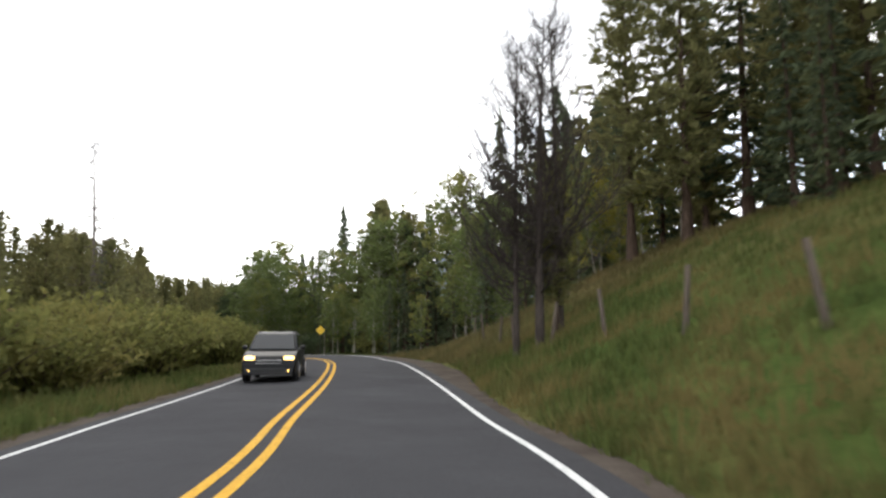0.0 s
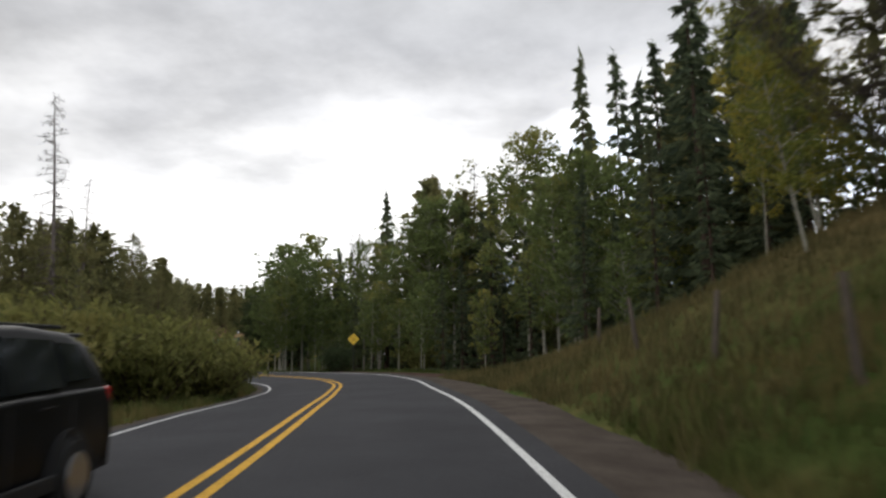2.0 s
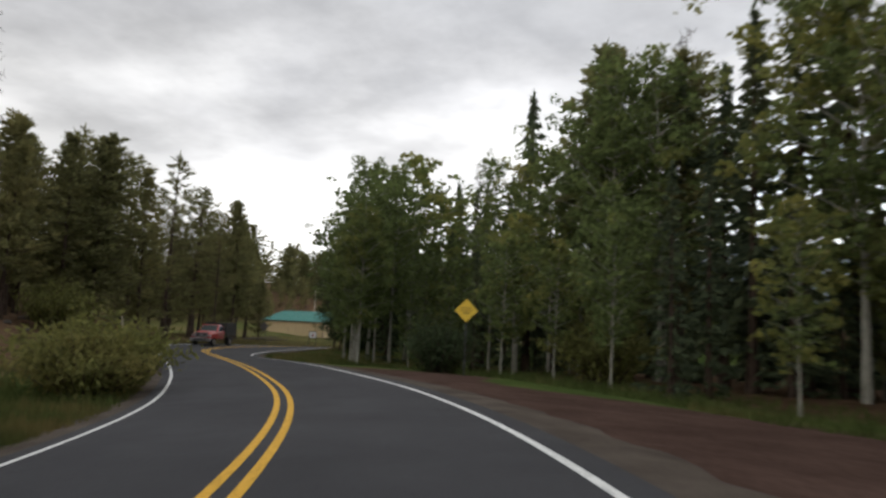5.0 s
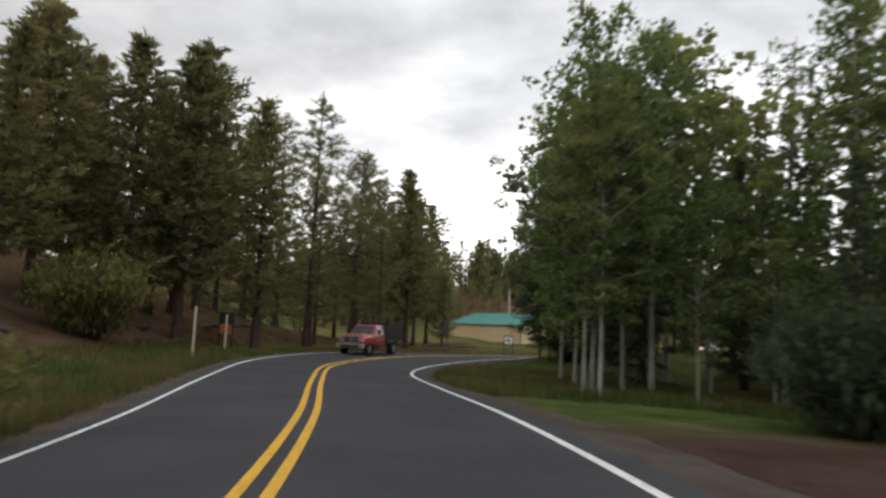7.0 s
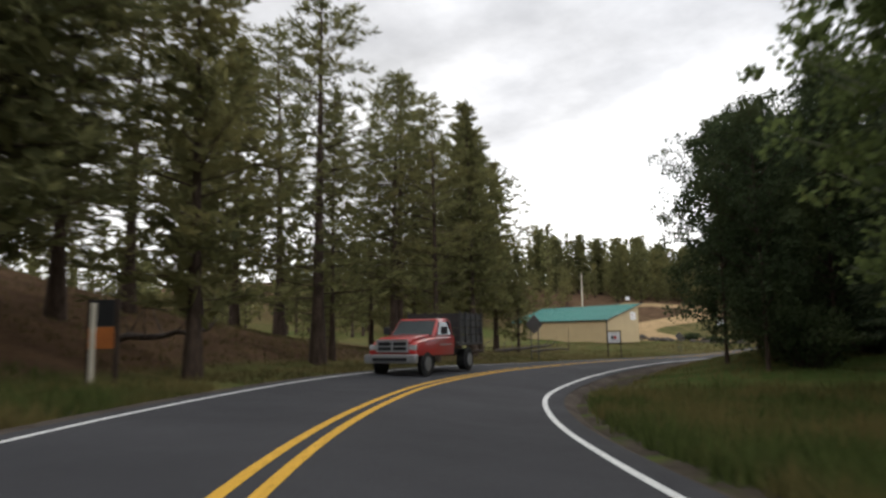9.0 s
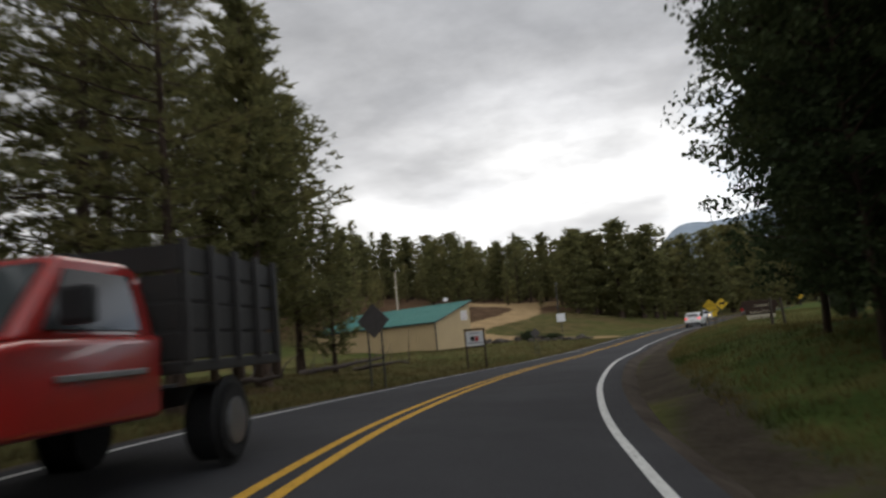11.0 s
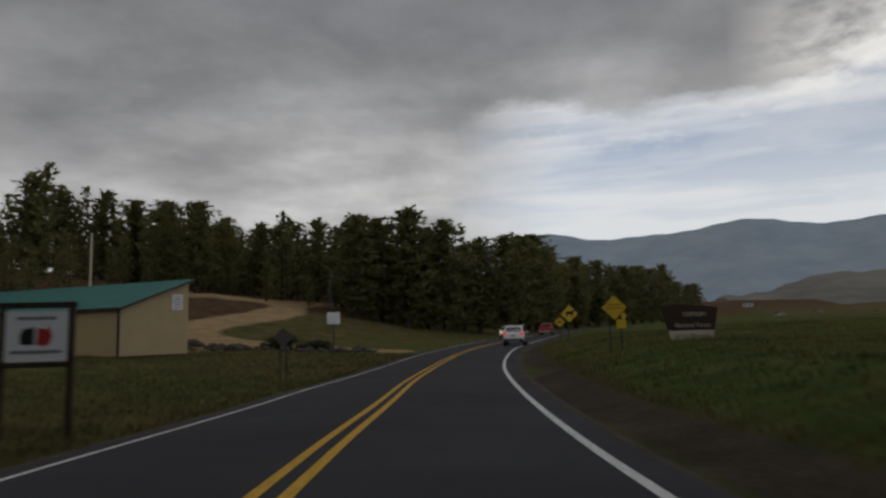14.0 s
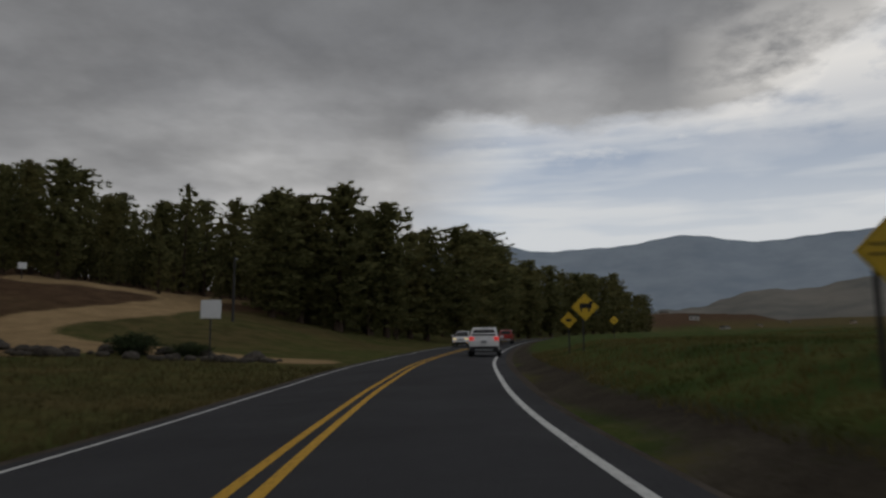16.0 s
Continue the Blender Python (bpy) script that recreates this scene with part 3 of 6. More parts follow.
def conifer_meshes(seed, h, kind, detail=1.0, dome=False):
    """Trunk with limbs, and needles, for a pine (tufted cone), a spruce (dense spire) or a far low-detail tree."""
    rng = np.random.default_rng(seed)
    wood, leaf = Soup(), Soup()
    bend = rng.normal(0, 0.012, 2) * h
    zs = np.linspace(0, 1, 8)
    path = np.stack([bend[0] * zs**2, bend[1] * zs**2, zs * h], 1)
    r0 = 0.010 * h + 0.05
    wood.add(*tube(path, r0 * (1.25 * np.exp(-zs * 14) * 0.5 + (1 - 0.95 * zs)), 8))
    pine, near, far = kind == "pine", detail > 1.2, detail < 0.9
    start = (rng.uniform(0.10, 0.22) if pine else rng.uniform(0.05, 0.14)) * (0.45 if far else 1.0)
    nb = int((112 if dome else 84 if pine else 120) * (0.34 + 0.66 * min(detail, 1.0)) * (h / 20) ** 0.6)
    spread = (0.190 if pine else 0.135) * h * rng.uniform(0.88, 1.12)
    lop = rng.uniform(0, 6.28)
    # knee: where the outline turns from a column into the pointed top
    knee = rng.uniform(0.2, 0.58)
    for i in range(nb):
        u = start + (0.985 - start) * ((i + rng.uniform(0, 0.9)) / nb) ** 0.95
        fu = (u - start) / (1 - start)
        az = i * 2.399 + rng.uniform(-0.5, 0.5)
        if pine:
            shape = (0.80 + 0.20 * min(1.0, fu / 0.2)) * min(1.0, ((1 - fu) / (1 - knee)) ** 0.82)
            reach = spread * shape + 0.012 * h
            droop = rng.uniform(-0.12, 0.22) + 0.45 * fu**2
            if dome:  # an old pine: a full crown, rounded above
                shape = (0.66 + 0.34 * min(1.0, fu / 0.3)) * math.sqrt(max(0.0, 1 - max(0.0, (fu - 0.36) / 0.64) ** 2.1))
                reach = spread * shape * 0.86 + 0.010 * h
                droop = rng.uniform(-0.15, 0.15) + 0.25 * fu**2
        else:
            reach = spread * (1 - fu) ** 0.85 + 0.12
            droop = rng.uniform(-0.45, -0.12) + 0.75 * fu**2
        reach *= rng.uniform(0.62, 1.14) * (1 + 0.16 * math.cos(az - lop))
        base = np.array([np.interp(u, zs, path[:, 0]), np.interp(u, zs, path[:, 1]), u * h])
        dirn = np.array([math.cos(az), math.sin(az), 0.0])
        side = np.array([-math.sin(az), math.cos(az), 0.0])
        w = np.linspace(0, 1, 4)[:, None]
        limb = base + dirn * reach * w + np.array([0, 0, 1.0]) * reach * (droop * w + (0.22 if not pine else 0.12) * w**2)
        if reach > 0.5 and not far:
            wood.add(*tube(limb, (0.008 + 0.010 * reach) * np.array([1, 0.75, 0.45, 0.12]), 3))
        if pine:
            # bottle-brush tufts along the outer part of the limb and its side shoots
            nt = max(2, int((2.6 + reach * 2.2) * (0.45 if detail < 0.3 else 0.62 if far else 0.8 if near else 1.0)))
            for q in range(nt):
                f = 0.30 + 0.70 * (q + rng.uniform(0, 0.8)) / nt
                c = base + dirn * reach * f + np.array([0, 0, 1.0]) * reach * (droop * f + 0.12 * f * f)
                c = c + side * rng.normal(0, 0.15) * reach + np.array([0, 0, rng.normal(0.03, 0.07) * reach])
                k = 24 if near else 11 if not far else (6 if detail > 0.3 else 3)
                out = _unit(rng, k) + dirn * 0.35
                out[:, 2] = out[:, 2] * 0.6 + 0.28
                size = rng.uniform(0.34, 0.56) * (h / 20) ** 0.35 * (0.9 if near else 1.0 if not far else 1.4 if detail > 0.3 else 2.3)
                cc = c + out * size * rng.uniform(0.25, 0.9, (k, 1))
                al = out * size * (0.40 if near else 0.52 if not far else 0.40)
                ac = np.cross(out, _unit(rng, k)) * size * (0.095 if near else 0.17 if not far else 0.33)
                leaf.leaves(cc, al, ac)
            # foliage close to the stem, which closes the crown
            k = 2 if near else 3 if detail < 0.3 else 5
            f = rng.uniform(0.08, 0.5, k)
            cc = base + dirn * (reach * f)[:, None] + np.outer(reach * droop * f, (0, 0, 1.0)) + rng.normal(0, 0.22, (k, 3)) * (0.5 + 0.2 * reach)
            al = _unit(rng, k) * rng.uniform(0.25, 0.5, (k, 1)) * (0.7 if near else 1.15 if not far else 1.7)
            leaf.leaves(cc, al, np.cross(al, _unit(rng, k)) * 0.55)
        else:
            k = int((11 + reach * 15) * (0.3 + 0.7 * detail)) + 3
            f = rng.uniform(0.10, 1.0, k) ** 0.7
            wid = reach * 0.30 * (1.05 - f)
            off = rng.normal(0, 1, k)
            cc = base + dirn * (reach * f)[:, None] + np.outer(reach * (droop * f + 0.22 * f * f), (0, 0, 1.0)) + side * (wid * off)[:, None]
            cc[:, 2] -= rng.uniform(0, 0.16, k) * (0.4 + reach * 0.25)
            al = dirn * 0.24 + side * (0.18 * np.sign(off))[:, None] + np.outer(rng.uniform(-0.30, 0.02, k), (0, 0, 1.0))
            size = (h / 20) ** 0.3 / max(detail, 0.45) ** 0.5 * rng.uniform(0.6, 1.05, (k, 1))
            ac = np.cross(al, _unit(rng, k)) * 0.32
            leaf.leaves(cc, al * size, ac * size)
    top = path[-1]
    k = 12
    leaf.leaves(top - np.outer(np.linspace(-0.01 * h, 0.07 * h, k), (0, 0, 1.0)) + rng.normal(0, 0.06, (k, 3)), np.array([0, 0, 0.26]) + rng.normal(0, 0.16, (k, 3)), rng.normal(0, 0.07, (k, 3)))
    return wood.mesh("trunk", M_BARK, True), leaf.mesh("crown", M_PINE if pine else M_SPRUCE)


def aspen_meshes(seed, h, detail=1.0, low=0.16, leaves=None, bark=None, full=1.0):
    rng = np.random.default_rng(seed)
    wood, leaf = Soup(), Soup()
    zs = np.linspace(0, 1, 10)
    bx, by = rng.normal(0, 0.02, 2) * h
    path = np.stack([bx * np.sin(zs * 2.2 + rng.uniform(0, 2)) * zs, by * np.sin(zs * 2.6 + rng.uniform(0, 2)) * zs, zs * h], 1)
    wood.add(*tube(path, (0.0055 * h + 0.03) * (1 - 0.92 * zs) + 0.03 * np.exp(-zs * 20), 8))
    start = rng.uniform(low, low + 0.12)
    nb = int(40 * full * (h / 14) ** 0.5)
    for i in range(nb):
        fu = (i + rng.uniform(0, 0.9)) / nb
        u = start + (0.98 - start) * fu
        reach = h * 0.19 * (0.35 + math.sin(math.pi * min(1, fu * 0.85 + 0.12))) * rng.uniform(0.55, 1.1) * (1 if fu < 0.8 else 0.75)
        az = i * 2.399 + rng.uniform(-0.6, 0.6)
        base = np.array([np.interp(u, zs, path[:, 0]), np.interp(u, zs, path[:, 1]), u * h])
        dirn = np.array([math.cos(az), math.sin(az), 0.0])
        w = np.linspace(0, 1, 4)[:, None]
        up = rng.uniform(0.35, 0.95)
        limb = base + dirn * reach * w + np.array([0, 0, 1.0]) * reach * (up * w - 0.15 * w**2)
        wood.add(*tube(limb, (0.010 + 0.012 * reach) * np.array([1, 0.7, 0.45, 0.15]), 3))
        clumps = max(2, int(2 + reach * (2.4 if full > 1 else 1.9)))
        for q in range(clumps):
            f = 0.35 + 0.6 * (q + rng.uniform(0, 0.9)) / clumps
            c = base + dirn * reach * f + np.array([0, 0, 1.0]) * reach * (up * f - 0.15 * f * f) + rng.normal(0, 0.16, 3) * reach
            k = int((26 if full > 1 else 24) * detail)
            rad = rng.uniform(0.30, 0.62) * (h / 14) ** 0.4 * (1.2 if full > 1 else 1.0)
            cc = c + _unit(rng, k) * rad * rng.uniform(0.2, 1.0, (k, 1)) ** 0.6 * np.array([1, 1, 0.75])
            al = _unit(rng, k) * rng.uniform(0.075, 0.135, (k, 1)) / max(detail, 0.4) ** (0.4 if detail > 0.9 else 0.65)
            ac = np.cross(al, _unit(rng, k)) * 0.9
            leaf.leaves(cc, al, ac)
    return wood.mesh("trunk", bark or M_PALE, True), leaf.mesh("crown", leaves or M_ASPEN)


def snag_meshes(seed, h, limbs=46, reach0=0.10, sweep=(-0.25, 0.35), dense=4.0, curve=0.0, stout=0.010, bark=None):
    rng = np.random.default_rng(seed)
    wood = Soup()
    zs = np.linspace(0, 1, 9)
    bend = rng.normal(0, 0.02, 2) * h
    path = np.stack([bend[0] * zs**2, bend[1] * zs**2, zs * h], 1)
    wood.add(*tube(path, (stout * h + 0.03) * (1 - 0.92 * zs), 7))
    branch = Soup()
    for i in range(limbs):
        u = 0.15 + 0.84 * (i + rng.uniform(0, 1)) / limbs
        az = rng.uniform(0, 6.28)
        reach = h * reach0 * (1.15 - u) * rng.uniform(0.4, 1.2) + 0.25
        base = np.array([np.interp(u, zs, path[:, 0]), np.interp(u, zs, path[:, 1]), u * h])
        dirn = np.array([math.cos(az), math.sin(az), rng.uniform(*sweep) * (0.4 + u)])
        w = np.linspace(0, 1, 4)[:, None]
        limb = base + dirn * reach * w + np.array([0, 0, curve * reach]) * w**2.5 + rng.normal(0, 0.05, (4, 3)) * reach * w
        branch.add(*tube(limb, (0.018 + 0.016 * reach) * np.array([1, 0.7, 0.5, 0.2]), 3))
        for q in range(int(4 + reach * dense * (1.6 - u))):
            f = rng.uniform(0.3, 1.0)
            p = base + dirn * reach * f + np.array([0, 0, curve * reach]) * f**2.5
            tw = p + np.linspace(0, 1, 3)[:, None] * (rng.normal(0, 0.28, 3) + np.array([0, 0, 0.35 * curve])) * (0.5 + 0.3 * reach)
            branch.add(*tube(tw, np.array([0.016, 0.013, 0.006]), 3))
    bark = bark or M_DEAD
    return wood.mesh("trunk", bark, True), branch.mesh("crown", bark)


def shrub_meshes(seed, r, h, detail=1.0, leaves=None):
    """A willow bush: many stems that fan out under a rounded, uneven mass of narrow leaves."""
    rng = np.random.default_rng(seed)
    wood, leaf = Soup(), Soup()
    stems = int(26 + 10 * r)
    for i in range(stems):
        az, lean = i * 2.399, math.sqrt((i + 0.5) / stems)
        tip = np.array([math.cos(az) * r * lean * rng.uniform(0.75, 1.05), math.sin(az) * r * lean * rng.uniform(0.75, 1.05), h * (1.0 - 0.42 * lean**2.2) * rng.uniform(0.82, 1.06)])
        b = np.array([tip[0] * 0.22, tip[1] * 0.22, 0.0])
        w = np.linspace(0, 1, 4)[:, None]
        p = b + (tip - b) * w + np.array([0, 0, 0.25 * h]) * w * (1 - w) * 1.5
        wood.add(*tube(p, np.array([0.03, 0.022, 0.014, 0.005]), 3))
        for f in np.linspace(0.18, 1.0, int(6 + 2 * r)):
            c = b + (tip - b) * f + np.array([0, 0, 0.25 * h]) * f * (1 - f) * 1.5
            k = int(11 * detail)
            cc = c + _unit(rng, k) * rng.uniform(0.08, 0.42, (k, 1)) * (0.7 + 0.15 * r)
            cc[:, 2] = np.maximum(cc[:, 2], 0.04)
            al = (_unit(rng, k) + np.array([0, 0, 0.5])) * 0.088 / max(detail, 0.4) ** 0.5
            ac = np.cross(al, _unit(rng, k)) * 0.42
            leaf.leaves(cc, al, ac)
    return wood.mesh("trunk", M_BARK), leaf.mesh("crown", leaves or M_WILLOW)


KINDS = {}


def prototypes(key, makers):
    KINDS[key] = makers


prototypes("pine", [conifer_meshes(10 + i, 20, "pine") for i in range(5)])
prototypes("near_pine", [conifer_meshes(20 + i, 20, "pine", 1.3) for i in range(3)])
prototypes("spruce", [conifer_meshes(30 + i, 20, "spruce") for i in range(4)])
prototypes("far_pine", [conifer_meshes(50 + i, 18, "pine", 0.42) for i in range(4)])
prototypes("dome_pine", [conifer_meshes(120 + i, 18, "pine", 0.85, True) for i in range(5)])
prototypes("wood_pine", [conifer_meshes(56 + i, 18, "pine", 0.2) for i in range(4)])
prototypes("far_spruce", [conifer_meshes(60 + i, 18, "spruce", 0.40) for i in range(3)])
prototypes("aspen", [aspen_meshes(70 + i, 14) for i in range(4)])
prototypes("gold_aspen", [aspen_meshes(84 + i, 14, 1.0, 0.16, M_GOLD) for i in range(2)])
prototypes("near_aspen", [aspen_meshes(70 + i, 14, 1.8, 0.15) for i in range(3)])
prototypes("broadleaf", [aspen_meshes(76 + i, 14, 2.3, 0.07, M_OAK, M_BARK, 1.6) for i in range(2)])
prototypes("far_aspen", [aspen_meshes(80 + i, 14, 0.4) for i in range(2)])
prototypes("snag", [snag_meshes(90 + i, 18, 110, 0.115, (-0.35, 0.2), 5.0) for i in range(2)])
prototypes("bare", [snag_meshes(96 + i, 16, 90, 0.21, (0.0, 0.5), 9.0, 0.8, 0.011, M_TWIG) for i in range(2)])
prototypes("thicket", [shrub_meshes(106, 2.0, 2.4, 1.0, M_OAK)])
prototypes("willow", [shrub_meshes(100 + i, 2.0, 2.4) for i in range(3)])
HEIGHT = {"pine": 20, "dome_pine": 18, "near_pine": 20, "spruce": 20, "far_pine": 18, "far_spruce": 18, "aspen": 14, "gold_aspen": 14, "near_aspen": 14, "broadleaf": 14, "far_aspen": 14, "snag": 18, "bare": 16, "willow": 2.4, "thicket": 2.4}
NAME = {"pine": "pine_tree", "dome_pine": "pine_tree", "near_pine": "pine_tree", "spruce": "spruce_tree", "far_pine": "pine_tree", "far_spruce": "spruce_tree", "aspen": "aspen_tree", "gold_aspen": "yellowing_aspen", "far_aspen": "aspen_tree", "near_aspen": "aspen_tree", "broadleaf": "broadleaf_tree", "thicket": "alder_bush", "snag": "dead_tree", "bare": "bare_tree", "willow": "willow_bush"}
LABEL = {
    "pine_tree": "tall ponderosa pine with clumped olive-green needles",
    "spruce_tree": "dark blue-green spruce with a dense narrow cone",
    "aspen_tree": "aspen with pale slender trunk and light green leaves",
    "yellowing_aspen": "aspen with yellow-green leaves turning on the bank",
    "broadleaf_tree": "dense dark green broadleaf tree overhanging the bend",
    "alder_bush": "dark green bush under the roadside trees",
    "dead_tree": "dead grey conifer with broken bare branches",
    "bare_tree": "leafless grey-brown tree with fine spreading twigs",
    "willow_bush": "rounded yellow-green willow bush in the grass",
}
_count = {}
_pick = random.Random(5)


def tree(key, x, y, h, group, wide=1.0, sink=0.12, lean=(0.0, 0.0)):
    """One tree or bush of its own at x, y; h metres high."""
    i = _count[key] = _count.get(key, -1) + 1
    a, b = KINDS[key][i % len(KINDS[key])]
    ob = new(NAME[key])
    k = h / HEIGHT[key]
    z = float(height((x, y))[0]) - sink
    ob.matrix_basis = Matrix.LocRotScale((x, y, z), Euler((radians(lean[0]), radians(lean[1]), _pick.uniform(0, 6.28) if lean == (0.0, 0.0) else 0.0)), (k * wide, k * wide, k))
    for me in (a, b):
        c = new(me.name.split(".")[0], me)
        c.parent = ob
    return tagged(ob, LABEL[NAME[key]], "bush" if key in ("willow", "thicket") else "tree", group)


build_ground()
build_road()

# ---- woods ----
_taken = []


def wood(seed, n, s0, s1, d0, d1, mix, h0, h1, gap, group, wide=(0.85, 1.15)):
    """Scatters up to n trees over a stretch of the land, no nearer to one another than gap."""
    rng = random.Random(seed)
    keys, weights = zip(*mix)
    for _ in range(n * 6):
        if n <= 0:
            break
        s, d = rng.uniform(s0, s1), rng.uniform(d0, d1)
        p = place(s, d)
        c = road_coords(p)[0]
        if abs(c[1]) < min(abs(d0), abs(d1)) - 0.5 or c[1] * d < 0:
            continue
        if any((p[0] - q[0]) ** 2 + (p[1] - q[1]) ** 2 < gap * gap for q in _taken):
            continue
        if -90 < p[0] < -60 and 175 < p[1] < 198:
            continue
        _taken.append(p)
        key = rng.choices(keys, weights)[0]
        k = 0.78 if "aspen" in key else 1.0
        tree(key, p[0], p[1], rng.uniform(h0, h1) * k, group, rng.uniform(*wide))
        n -= 1


def stand(rows, group):
    """Trees set one by one: kind, x, y, height, width."""
    for key, x, y, h, w in rows:
        _taken.append((x, y))
        tree(key, x, y, h, group, w)


stand([("snag", -36.8, 73.9, 21.5, 1), ("bare", 3.9, 26.0, 12.6, 1.2), ("bare", 3.1, 26.5, 12.4, 0.85), ("bare", 4.9, 27.4, 13.2, 1), ("pine", 4.7, 26.9, 6.5, 1)], "trees beside the road")
stand([('far_spruce', 11.1, 62.0, 23.8, 1), ('gold_aspen', 11.3, 48.0, 8.0, 1.1), ('gold_aspen', 13.0, 44.0, 5.1, 1), ('pine', 11.8, 42.0, 19.5, 1), ('pine', 13.8, 38.0, 20.0, 1), ('spruce', 17.2, 38.0, 21.0, 1), ('pine', 18.8, 34.0, 18.9, 1), ('pine', 20.6, 32.0, 18.0, 1), ('pine', 23.5, 48.0, 20.7, 1), ('far_spruce', 20.8, 52.0, 22.6, 1), ('far_spruce', 7.9, 89.3, 31.8, 0.8), ('far_spruce', 11.2, 87.6, 31.2, 0.8), ('spruce', 10.1, 67.4, 22.6, 1.1), ('spruce', 12.2, 63.6, 22.1, 1.1), ('spruce', 13.9, 59.8, 20.5, 1.1), ('pine', 18.3, 74.3, 28.4, 1), ('spruce', 15.3, 57.9, 18.3, 1), ('spruce', 13.4, 71.8, 26.3, 1.2), ('spruce', 16.4, 69.0, 26.4, 1.2), ('pine', 17.9, 66.2, 23.3, 1.2)], "trees on the bank")
stand([('far_spruce', 13.1, 87.8, 28.4, 1.1), ('far_pine', 18.5, 94.4, 32.6, 1.2), ('far_spruce', 10.5, 97.6, 27.2, 1.2), ('aspen', 8.7, 75.3, 17.0, 1.1), ('gold_aspen', 10.0, 67.4, 13.3, 1), ('gold_aspen', 10.1, 50.3, 9.9, 0.6)], "trees on the bank")
stand([('aspen', 1.8, 85.8, 22.5, 1.1), ('aspen', 6.0, 76.1, 17.5, 1.1), ('aspen', 3.5, 73.9, 15.0, 1), ('far_pine', -9.3, 100.2, 22.3, 1), ('snag', -3.9, 107.6, 26.3, 1), ('far_spruce', -15.4, 109.9, 22.8, 0.9), ('far_aspen', -26.3, 112.3, 18.4, 1.2), ('far_aspen', -28.9, 110.1, 16.5, 1.2), ('far_aspen', -25.0, 116.4, 15.4, 1.1), ('far_spruce', -23.0, 124.5, 16.9, 1), ('aspen', -5.8, 95.4, 19.5, 1), ('aspen', 3.1, 84.8, 22.3, 1.1), ('aspen', 5.4, 77.0, 17.9, 1.1), ('far_spruce', -1.7, 90.4, 19.0, 1), ('far_spruce', -4.6, 96.2, 18.2, 1), ('far_pine', -8.8, 103.8, 23.6, 1)], "trees at the grove")
stand([('aspen', -26.2, 100.8, 15.1, 0.95), ('aspen', -24.9, 104.3, 15.6, 1), ('far_spruce', -17.4, 122.9, 25.8, 0.8), ('aspen', -15.6, 106.3, 16.0, 1), ('near_aspen', -12.6, 101.0, 15.0, 1), ('spruce', -19.6, 113.0, 14.0, 1), ('spruce', -17.4, 111.0, 13.0, 1), ('spruce', -15.0, 113.5, 14.5, 1), ('spruce', -22.6, 112.6, 12.0, 1), ('spruce', -12.8, 109.5, 13.5, 1), ('spruce', -10.4, 107.4, 13.0, 1), ('snag', -21.0, 117.4, 19.3, 0.9), ('snag', -12.2, 122.6, 22.2, 0.9), ('aspen', -8.4, 95.3, 19.0, 0.95), ('aspen', -7.9, 96.5, 18.7, 1), ('aspen', -5.3, 101.7, 20.1, 1), ('pine', -3.8, 98.0, 20.2, 1), ('spruce', -2.5, 94.2, 17.8, 1), ('spruce', -5.8, 107.8, 22.8, 1.2), ('aspen', -10.6, 102.0, 18.1, 1.1), ('far_spruce', -8.4, 113.3, 24.4, 1.1), ('spruce', -1.3, 92.5, 18.4, 1), ('far_spruce', -23.4, 118.7, 16.4, 1), ('far_spruce', -13.3, 118.0, 18.7, 1), ('aspen', -17.6, 105.9, 16.5, 0.85), ('snag', -22.8, 121.8, 19.6, 0.9)], "trees at the grove")
stand([('spruce', -21.1, 118.1, 16.6, 0.9), ('spruce', -24.3, 120.8, 17.2, 0.9), ('far_spruce', -20.2, 126.8, 18.6, 0.9), ('near_aspen', -30.8, 109.5, 13.5, 1.1), ('near_aspen', -28.8, 106.1, 12.0, 1.1), ('near_aspen', -27.4, 103.3, 12.4, 1.1), ('near_aspen', -26.0, 99.4, 10.5, 1), ('near_aspen', -25.2, 98.8, 11.0, 1), ('near_aspen', -26.0, 104.0, 12.0, 1)], "trees at the grove")
stand([('pine', -49.8, 92.7, 14.2, 1.2), ('pine', -48.1, 96.4, 14.9, 1.1), ('pine', -48.2, 99.6, 16.0, 1.1), ('pine', -48.6, 105.5, 15.5, 1.1), ('near_pine', -52.8, 114.7, 19.1, 1.1), ('near_pine', -57.5, 125.7, 17.6, 1.1), ('pine', -62.0, 139.4, 19.2, 0.85), ('pine', -48.4, 92.0, 13.7, 1.1), ('pine', -45.5, 89.1, 11.4, 1.1), ('pine', -54.2, 97.8, 13.8, 1.1), ('pine', -54.1, 102.1, 14.8, 1.1), ('pine', -48.7, 100.0, 16.2, 1.1), ('pine', -67.6, 122.0, 19.2, 1.1), ('near_pine', -63.5, 122.1, 19.9, 1.1), ('near_pine', -66.4, 129.7, 18.5, 0.75), ('near_pine', -58.5, 127.5, 18.6, 1.1), ('near_pine', -53.3, 124.2, 15.1, 0.9), ('pine', -57.9, 135.2, 18.8, 1), ('pine', -62.9, 146.9, 17.5, 0.95), ('pine', -60.9, 147.4, 9.2, 1.15), ('near_pine', -50.5, 94.9, 13.3, 1)], "trees on the slope")
